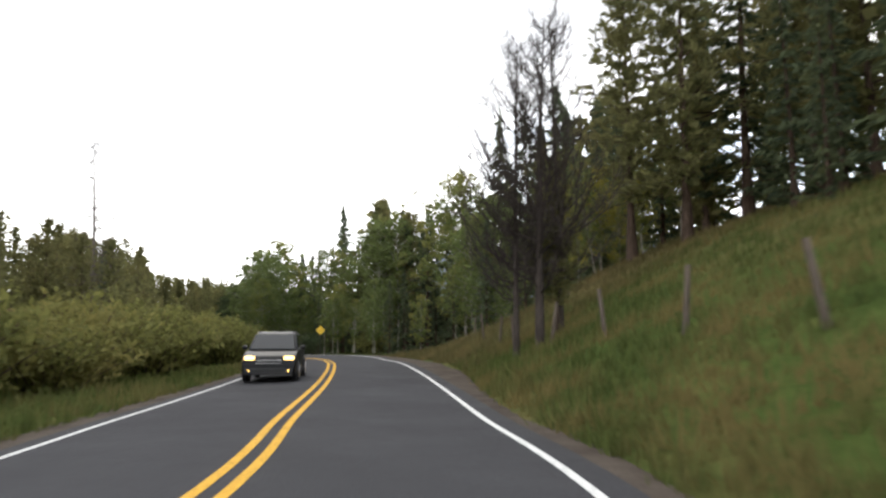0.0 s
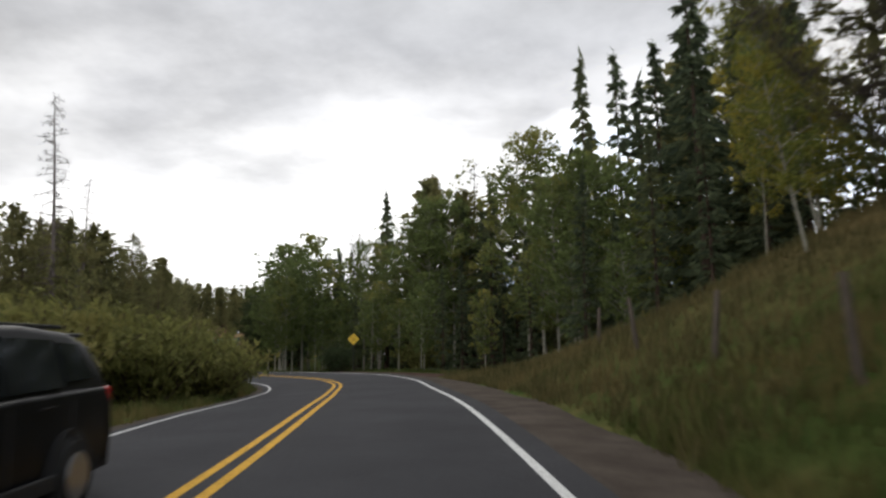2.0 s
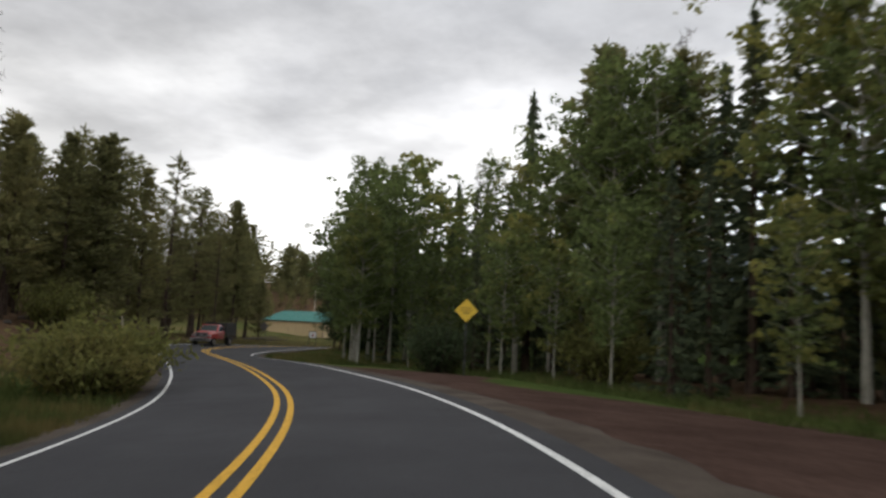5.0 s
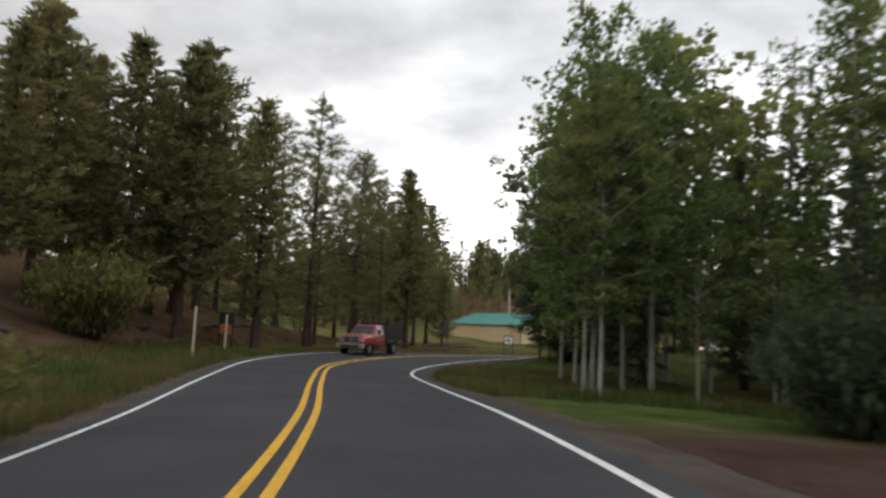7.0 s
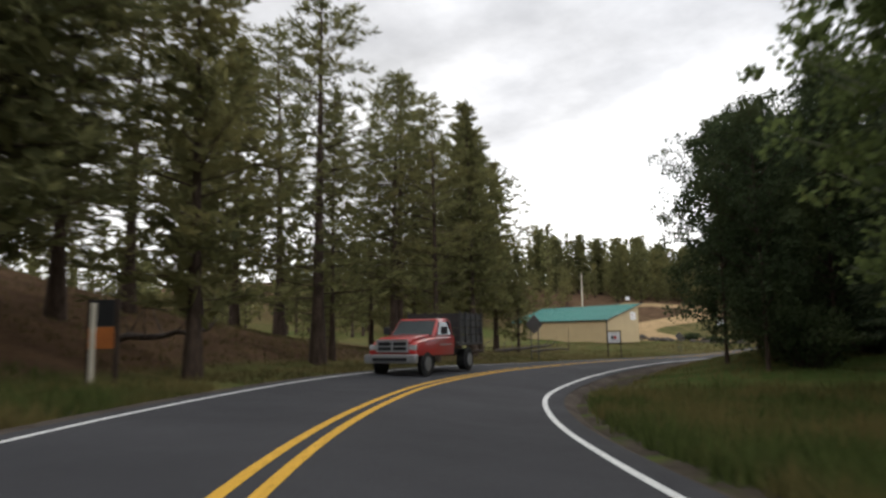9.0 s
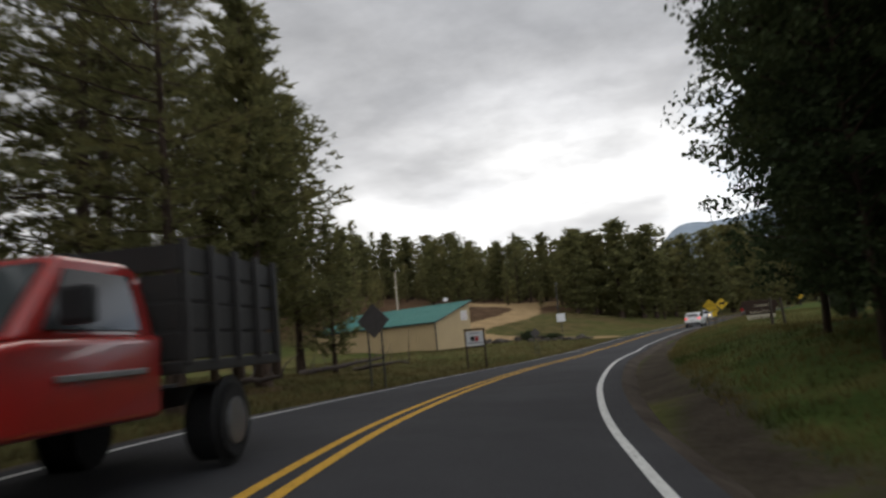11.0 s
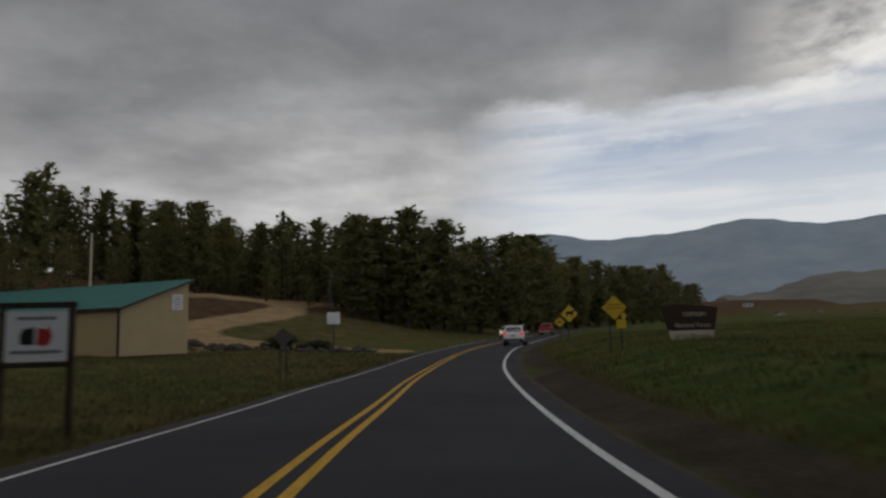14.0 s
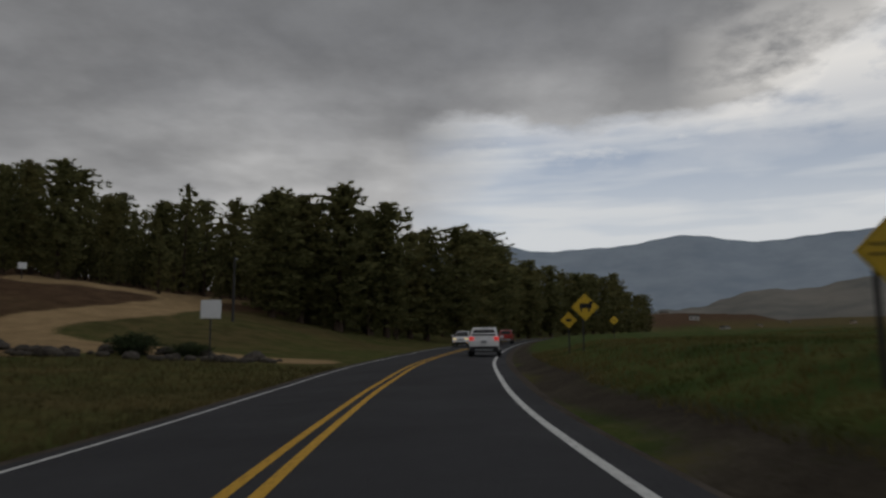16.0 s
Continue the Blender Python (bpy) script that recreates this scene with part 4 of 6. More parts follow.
stand([('near_pine', -53.5, 97.7, 13.9, 1), ('willow', -22.9, 72.3, 2.5, 1.4), ('willow', -21.8, 70.6, 2.1, 1.3), ('willow', -27.6, 79.2, 2.0, 1.2), ('near_pine', -59.6, 110.0, 17.5, 1.1), ('near_pine', -56.0, 105.2, 17.5, 1.1), ('pine', -72.5, 122.9, 18.1, 1.1), ('pine', -59.2, 137.0, 17.3, 0.95), ('pine', -62.2, 143.1, 17.1, 0.9)], "trees on the slope")
stand([('snag', -37.9, 79.5, 16.4, 0.9), ('far_pine', -41.7, 75.3, 11.5, 1.1), ('far_pine', -40.4, 71.4, 9.0, 1.1), ('far_pine', -41.8, 79.3, 11.7, 1), ('far_spruce', -37.6, 77.5, 10.6, 1), ('far_pine', -42.8, 83.1, 12.9, 1.1)], "trees beyond the willows")
stand([('near_pine', -59.8, 130.8, 15.6, 0.85), ('near_pine', -60.3, 129.6, 16.1, 0.85), ('near_pine', -67.8, 135.6, 18.0, 0.75), ('near_pine', -62.8, 136.1, 16.4, 0.85), ('near_pine', -62.6, 138.3, 14.6, 0.8), ('pine', -61.3, 139.7, 8.2, 0.8), ('near_pine', -53.7, 116.5, 13.4, 0.7)], "pines beside the barn")
stand([('dome_pine', -100.5, 230.0, 13.9, 1.4), ('dome_pine', -99.6, 236.1, 12.7, 1.4), ('dome_pine', -95.1, 238.6, 13.4, 1.4), ('dome_pine', -92.6, 243.8, 13.2, 1.4), ('dome_pine', -86.9, 241.3, 13.4, 1.4), ('dome_pine', -83.3, 244.7, 14.3, 1.4), ('dome_pine', -82.0, 254.8, 12.9, 1.4), ('dome_pine', -77.6, 260.2, 13.1, 1.4), ('dome_pine', -71.8, 260.8, 14.4, 1.4), ('dome_pine', -66.9, 259.2, 14.8, 1.4), ('dome_pine', -61.4, 251.7, 13.6, 1.4), ('dome_pine', -58.1, 247.0, 15.9, 1.4), ('dome_pine', -50.2, 237.6, 17.7, 1.7), ('dome_pine', -54.1, 240.3, 14.1, 1.5), ('dome_pine', -47.4, 244.9, 15.4, 1.5), ('dome_pine', -79.3, 220.4, 9.9, 1.2), ('dome_pine', -79.8, 224.4, 11.2, 1.1), ('dome_pine', -75.3, 222.0, 11.5, 1.4), ('dome_pine', -78.6, 242.4, 11.1, 1.4), ('dome_pine', -73.6, 246.0, 11.2, 1.4)], "pines behind the barn")
stand([('dome_pine', -71.3, 247.8, 12.0, 1.4)], "pines behind the barn")
stand([('dome_pine', -9.5, 332.8, 18.6, 1.6), ('dome_pine', 2.3, 358.9, 20.0, 1.6), ('dome_pine', 16.0, 382.8, 21.3, 1.6), ('dome_pine', 29.0, 401.8, 21.8, 1.6), ('dome_pine', 41.3, 418.8, 22.9, 1.6), ('dome_pine', 55.4, 437.7, 21.2, 1.6), ('dome_pine', 71.6, 461.4, 18.2, 1.6), ('dome_pine', -19.5, 303.6, 19.8, 1.6), ('dome_pine', -26.1, 286.1, 19.6, 1.6), ('dome_pine', -7.3, 330.6, 15.3, 1.8), ('dome_pine', 5.1, 356.7, 15.7, 1.8), ('dome_pine', 18.7, 380.6, 16.5, 1.8), ('dome_pine', -57.2, 232.5, 14.3, 1.6), ('dome_pine', -54.5, 236.3, 15.0, 1.6), ('dome_pine', -46.6, 243.7, 16.0, 1.5), ('dome_pine', -44.5, 245.5, 17.8, 1.4), ('dome_pine', -41.0, 255.2, 15.2, 1.5), ('dome_pine', -38.3, 259.0, 17.0, 1.6), ('dome_pine', -33.4, 262.6, 18.1, 1.6), ('dome_pine', -28.3, 282.2, 20.7, 1.6)], "pines across the valley")
stand([('dome_pine', -23.6, 291.9, 21.9, 1.6), ('dome_pine', -14.2, 321.2, 19.3, 1.6), ('dome_pine', -3.6, 347.4, 21.6, 1.6), ('dome_pine', 8.9, 371.4, 22.2, 1.4), ('dome_pine', 24.0, 395.2, 22.4, 1.6), ('dome_pine', 35.2, 411.3, 23.5, 1.6), ('dome_pine', 48.7, 428.2, 25.1, 1.4), ('dome_pine', 62.4, 447.1, 18.7, 1.5), ('dome_pine', 81.2, 475.6, 19.0, 1.5)], "pines across the valley")
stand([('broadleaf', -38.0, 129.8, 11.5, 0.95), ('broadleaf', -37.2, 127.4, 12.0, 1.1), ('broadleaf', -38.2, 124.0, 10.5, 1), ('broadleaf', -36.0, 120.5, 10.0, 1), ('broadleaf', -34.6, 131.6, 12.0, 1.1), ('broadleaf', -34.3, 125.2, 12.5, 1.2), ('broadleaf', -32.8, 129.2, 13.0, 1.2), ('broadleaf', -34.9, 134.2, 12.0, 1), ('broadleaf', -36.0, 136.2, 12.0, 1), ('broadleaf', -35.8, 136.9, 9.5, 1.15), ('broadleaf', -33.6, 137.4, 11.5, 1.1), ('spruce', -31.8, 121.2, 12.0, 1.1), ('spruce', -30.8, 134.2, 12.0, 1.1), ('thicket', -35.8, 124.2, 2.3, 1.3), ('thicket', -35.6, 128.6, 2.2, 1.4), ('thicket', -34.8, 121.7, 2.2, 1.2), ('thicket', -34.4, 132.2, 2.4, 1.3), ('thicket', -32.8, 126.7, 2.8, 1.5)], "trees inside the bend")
stand([("willow", -14.0, 45.6, 3.5, 1.2), ("willow", -15.6, 42.2, 3.8, 1.2), ("willow", -17.6, 39.0, 3.8, 1.2), ("willow", -12.8, 49.0, 2.6, 1.1), ("willow", -19.4, 44.6, 4.2, 1.2), ("willow", -17.8, 48.6, 4.0, 1.2), ("willow", -44.0, 92.2, 3.7, 0.95), ("thicket", -17.6, 92.0, 3.0, 1), ("willow", -8.5, 91.0, 3.4, 1.2), ("thicket", -58.2, 192.6, 1.3, 1.5), ("thicket", -55.6, 193.4, 0.9, 1.8), ("thicket", -33.2, 150.0, 1.6, 1)], "bushes beside the road")
tree("gold_aspen", 7.8, 41.2, 9.0, "trees on the bank", 0.75, 0.12, (3.0, -10.0))
tree("aspen", 10.6, 46.5, 9.5, "trees on the bank", 0.7, 0.12, (-4.0, -7.0))
wood(1, 46, 2, 48, 17, 34, [("far_pine", 3), ("far_spruce", 4), ("aspen", 3)], 9, 15, 2.4, "trees on the bank")
wood(13, 38, -2, 50, 30, 60, [("far_pine", 4), ("far_spruce", 4)], 12, 18, 2.6, "trees on the bank")
wood(2, 44, 46, 74, 15, 45, [("far_spruce", 6), ("far_aspen", 3)], 9, 14, 2.8, "trees at the grove")
wood(3, 60, 76, 120, 13, 46, [("far_spruce", 5), ("far_aspen", 4)], 8, 13, 2.6, "trees at the grove")
wood(4, 60, -10, 64, -85, -30, [("far_pine", 4), ("far_spruce", 4)], 7, 10.5, 3.0, "trees beyond the willows")
wood(5, 42, 72, 108, -60, -13, [("pine", 3), ("far_pine", 3)], 8, 11.5, 3.2, "pines on the slope")
wood(6, 4, 122, 148, -48, -13, [("pine", 6)], 12, 17, 3.4, "pines beside the barn")
wood(9, 36, -4, 58, -22, -7.6, [("willow", 1)], 2.2, 4.4, 2.8, "willows beside the road", (1.0, 1.5))
wood(10, 14, 60, 70, -14, -7.5, [("willow", 1)], 1.7, 2.7, 1.9, "willows beside the road", (1.0, 1.4))
stand([('far_spruce', 1.0, 92.5, 20.0, 1.3), ('far_pine', 3.8, 94.5, 20.5, 1.2), ('far_spruce', 6.5, 96.0, 21.0, 1.3)], "trees at the grove")


def far_wood(name, seed, n, s0, s1, d0, d1, h0, h1, gap):
    """Woods too far off to count: one joined object."""
    rng = random.Random(seed)
    src = []
    for a, b in KINDS["wood_pine"]:
        for me, slot in ((a, 0), (b, 1)):
            v, f = np.empty(len(me.vertices) * 3), np.empty(len(me.loops), np.int32)
            me.vertices.foreach_get("co", v)
            me.loops.foreach_get("vertex_index", f)
            src.append((v.reshape(-1, 3), f.reshape(-1, 4), slot))
    verts, faces, slots, off, spots = [], [], [], 0, []
    for _ in range(n * 5):
        if len(spots) >= n:
            break
        p = place(rng.uniform(s0, s1), rng.uniform(d0, d1))
        c = road_coords(p)[0]
        if abs(c[1]) < min(abs(d0), abs(d1)) or any((p[0] - q[0]) ** 2 + (p[1] - q[1]) ** 2 < gap * gap for q in spots):
            continue
        if -92 < p[0] < -60 and 175 < p[1] < 200 or h0 < 6 and -86 < p[0] < -50 and 180 < p[1] < 232:
            continue
        spots.append(p)
        k, th, i = rng.uniform(h0, h1) / 18, rng.uniform(0, 6.28), rng.randrange(len(src) // 2)
        z, c, sn = ground_height(p), math.cos(th), math.sin(th)
        for v, f, slot in (src[2 * i], src[2 * i + 1]):
            w = v * k
            verts.append(np.stack([p[0] + c * w[:, 0] - sn * w[:, 1], p[1] + sn * w[:, 0] + c * w[:, 1], z + w[:, 2]], 1))
            faces.append(f + off)
            slots.append(np.full(len(f), slot))
            off += len(v)
    me = quads(name, np.vstack(verts), np.vstack(faces), [M_BARK, M_PINE], np.concatenate(slots))
    return tagged(new(name, me), "dense dark pine woods on the far hillside", "woods", kind="stuff")


def ground_height(p):
    return float(height(p)[0]) - 0.1


far_wood("young_pine_woods", 13, 170, 196, 330, -130, -30, 3.5, 7, 2.2)
far_wood("young_pine_woods", 16, 70, 112, 152, -64, -24, 3, 6, 2.2)
far_wood("young_pine_woods", 17, 90, 225, 300, -75, -18, 3, 6.5, 2.0)
far_wood("young_pine_woods", 21, 130, 186, 300, -78, -34, 4, 8, 2.2)
far_wood("pine_woods", 22, 40, 168, 230, -110, -50, 12, 15, 3.0)
far_wood("pine_woods", 7, 105, 215, 330, -150, -56, 11, 15, 3.2)
far_wood("pine_woods", 8, 130, 245, 345, -75, -12, 10, 14, 3.0)
far_wood("pine_woods", 10, 80, 116, 215, -140, -58, 11, 15, 3.4)
far_wood("pine_woods", 12, 45, 330, 440, -80, -14, 10, 14, 3.4)
far_wood("pine_woods", 14, 75, 4, 76, 24, 62, 10, 15, 2.6)
far_wood("pine_woods", 15, 85, 72, 126, -75, -22, 7, 11, 2.6)


# ---- small builders ----
def bm_box(sx, sy, sz, x=0.0, y=0.0, z=0.0, bevel=0.0, bm=None):
    """A box centred at x, y with its underside at z; bevelled if asked."""
    bm = bm or bmesh.new()
    r = bmesh.ops.create_cube(bm, size=1)
    vs = r["verts"]
    bmesh.ops.scale(bm, vec=(sx, sy, sz), verts=vs)
    bmesh.ops.translate(bm, vec=(x, y, z + sz / 2), verts=vs)
    if bevel:
        es = list({e for v in vs for e in v.link_edges})
        bmesh.ops.bevel(bm, geom=es, offset=bevel, segments=2, affect="EDGES", profile=0.6)
    return bm


def bm_cyl(r, h, x=0.0, y=0.0, z=0.0, seg=16, r2=None, axis="Z", bevel=0.0):
    bm = bmesh.new()
    bmesh.ops.create_cone(bm, cap_ends=True, segments=seg, radius1=r, radius2=r if r2 is None else r2, depth=h)
    if bevel:
        bmesh.ops.bevel(bm, geom=[e for e in bm.edges if len(e.link_faces) == 2 and e.calc_face_angle(0) > 0.8], offset=bevel, segments=2, affect="EDGES")
    if axis == "X":
        bmesh.ops.rotate(bm, cent=(0, 0, 0), matrix=Matrix.Rotation(radians(90), 3, "Y"), verts=bm.verts)
        bmesh.ops.translate(bm, vec=(x, y, z), verts=bm.verts)
    else:
        bmesh.ops.translate(bm, vec=(x, y, z + h / 2), verts=bm.verts)
    return bm


def bm_plate(points, thick, y=0.0, bevel=0.004):
    """An upright plate from points (x, z), facing -y, with its front at y."""
    bm = bmesh.new()
    f = bm.faces.new([bm.verts.new((x, y + thick, z)) for x, z in points])
    r = bmesh.ops.extrude_face_region(bm, geom=[f])
    bmesh.ops.translate(bm, vec=(0, -thick, 0), verts=[v for v in r["geom"] if isinstance(v, bmesh.types.BMVert)])
    bmesh.ops.recalc_face_normals(bm, faces=bm.faces)
    if bevel:
        bmesh.ops.bevel(bm, geom=list(bm.edges), offset=bevel, segments=1, affect="EDGES")
    return bm


def bm_prism(profile, wide, bevel=0.05):
    """A body from its side outline (y, z); wide gives half the width at a height."""
    bm = bmesh.new()
    rows = [[bm.verts.new((s * wide(y, z), y, z)) for y, z in profile] for s in (-1, 1)]
    n = len(profile)
    bm.faces.new(rows[0])
    bm.faces.new(rows[1][::-1])
    for i in range(n):
        j = (i + 1) % n
        bm.faces.new((rows[0][j], rows[0][i], rows[1][i], rows[1][j]))
    bmesh.ops.recalc_face_normals(bm, faces=bm.faces)
    if bevel:
        bmesh.ops.bevel(bm, geom=list(bm.edges), offset=bevel, segments=3, affect="EDGES", profile=0.55, clamp_overlap=True)
    for f in bm.faces:
        f.smooth = True
    return bm


def bm_quad(pts):
    """A thin plate through four corners in space, given thickness along its normal."""
    a, b, c, d = [Vector(p) for p in pts]
    n = (b - a).cross(d - a).normalized() * 0.012
    bm = bmesh.new()
    f = [bm.verts.new(p - n) for p in (a, b, c, d)]
    g = [bm.verts.new(p + n) for p in (a, b, c, d)]
    bm.faces.new(f[::-1])
    bm.faces.new(g)
    for i in range(4):
        j = (i + 1) % 4
        bm.faces.new((f[i], f[j], g[j], g[i]))
    bmesh.ops.recalc_face_normals(bm, faces=bm.faces)
    return bm


def words(text, size, mat, parent, x, y, z, name="lettering"):
    """Raised letters on a board that faces -y, centred at x, z."""
    cu = bpy.data.curves.new(name, "FONT")
    cu.body, cu.size, cu.extrude, cu.align_x, cu.align_y = text, size, 0.004, "CENTER", "CENTER"
    tmp = bpy.data.objects.new(name, cu)
    me = bpy.data.meshes.new_from_object(tmp)
    bpy.data.objects.remove(tmp)
    me.materials.clear()
    me.materials.append(mat)
    ob = new(name, me)
    ob.parent = parent
    ob.matrix_basis = pose(x, y, z, 90, 0, 0)
    return ob


def thing(name, x, y, z, rz, label, category, group=""):
    ob = new(name)
    ob.matrix_basis = pose(x, y, z, 0, 0, rz)
    return tagged(ob, label, category, group)


def ground_z(x, y):
    return float(height((x, y))[0])


def road_z(s, d):
    return float(np.interp(s, STATION, LINE[:, 2]) + d * np.interp(s, STATION, LINE[:, 3]) - 0.02 * abs(d))


# ---- more materials ----
M_TAN = plain("tan_metal_siding", (0.40, 0.30, 0.165), 0.55, 0, 0.3, 0.12, 0.8)
M_TEAL = plain("green_metal_roof", (0.050, 0.175, 0.150), 0.65, 0.0, 0.12, 0.18, 0.7)
M_DARKTRIM = plain("dark_trim", (0.03, 0.028, 0.026), 0.6)
M_SIGNY = plain("yellow_sign_sheet", (0.62, 0.40, 0.02), 0.45, 0, 0.4, 0.12)
M_FADED = plain("faded_sign_ink", (0.33, 0.22, 0.02), 0.6)
M_INK = plain("black_ink", (0.015, 0.015, 0.015), 0.6)
M_REDINK = plain("red_ink", (0.42, 0.03, 0.025), 0.6)
M_GREYINK = plain("grey_ink", (0.22, 0.22, 0.24), 0.6)
M_SHEET = plain("white_sign_sheet", (0.66, 0.66, 0.66), 0.5, 0, 0.3, 0.08)
M_ALU = plain("weathered_aluminium", (0.30, 0.31, 0.32), 0.5, 0.7, 0.4)
M_BACK = plain("weathered_sign_back", (0.095, 0.085, 0.08), 0.7, 0.2)
M_POST = plain("dark_steel_post", (0.055, 0.052, 0.05), 0.6, 0.4)
M_TIMBER = make_bark("dark_timber", (0.022, 0.016, 0.012), (0.055, 0.038, 0.028), 0.15, 9)
M_FENCE = make_bark("weathered_post", (0.05, 0.04, 0.032), (0.13, 0.105, 0.085), 0.15, 9)
M_PALEPOST = plain("pale_wooden_stake", (0.50, 0.44, 0.34), 0.8)
M_BROWN = plain("brown_sign_board", (0.040, 0.022, 0.015), 0.6, 0, 0.2, 0.2, 3)
M_CREAM = plain("cream_sign_paint", (0.50, 0.45, 0.34), 0.6)
M_ORANGE = plain("orange_panel", (0.42, 0.13, 0.03), 0.6)
M_GLASS = plain("dark_car_glass", (0.012, 0.014, 0.016), 0.08, 0, 0.32, 0.1)
M_SCREEN = plain("clear_car_glass", (0.045, 0.055, 0.058), 0.08, 0, 0.6, 0.15)
M_RUBBER = plain("tyre_rubber", (0.018, 0.018, 0.018), 0.85)
M_RIM = plain("alloy_rim", (0.42, 0.42, 0.43), 0.3, 0.9, 0.5)
M_CHROME = plain("dull_chrome", (0.36, 0.36, 0.36), 0.35, 0.6, 0.5)
M_PLASTIC = plain("black_plastic", (0.02, 0.02, 0.021), 0.6)
M_ROCK = make_bark("field_rock", (0.034, 0.029, 0.024), (0.095, 0.082, 0.068), 1.0, 2.5)
M_TAIL = plain("tail_light_red", (0.45, 0.012, 0.01), 0.25, 0, 0.5)


def paint(name, c, rough=0.28, coat=0.6, spec=0.4):
    s = Mat(name, rough, 0, spec)
    s.b.inputs["Coat Weight"].default_value = coat
    dust = s.ramp(s.noise(3.0, 6), (0.4, c), (0.75, tuple(v * 0.85 + 0.004 for v in c)))
    return s.color(dust).m


def glowing(name, c, k):
    s = Mat(name, 0.3)
    s.color(c)
    s.b.inputs["Emission Color"].default_value = (*c, 1)
    s.b.inputs["Emission Strength"].default_value = k
    return s.m


M_WHITECAR, M_BLACKCAR, M_REDCAR = paint("white_car_paint", (0.66, 0.66, 0.66)), paint("black_car_paint", (0.005, 0.005, 0.006), 0.38, 0.0, 0.12), paint("red_car_paint", (0.33, 0.016, 0.013))
M_HEADLAMP = glowing("lit_headlamp", (1.0, 0.66, 0.22), 2.2)
M_FOGLAMP = glowing("lit_fog_lamp", (1.0, 0.55, 0.12), 3.0)
M_BRAKE = glowing("lit_brake_lamp", (1.0, 0.03, 0.02), 1.6)
M_LENS = plain("clear_lamp_lens", (0.35, 0.35, 0.34), 0.15, 0, 0.5)


# ---- vehicles: built along +y, standing on z = 0 ----
def add_wheels(car, xs, ys, r, w, rim=M_RIM):
    for y in ys:
        for x in xs:
            tyre = part("wheel", bm_cyl(r, w, x, y, r, 22, axis="X", bevel=0.03), M_RUBBER, car)
            sgn = 1 if x > 0 else -1
            part("rim", bm_cyl(r * 0.62, 0.03, x + sgn * w * 0.5, y, r, 14, axis="X", bevel=0.008), rim, tyre)
            part("wheel_arch", bm_cyl(r * 1.18, 0.04, x + sgn * (w * 0.5 - 0.075), y, r * 1.04, 22, axis="X"), M_PLASTIC, car)


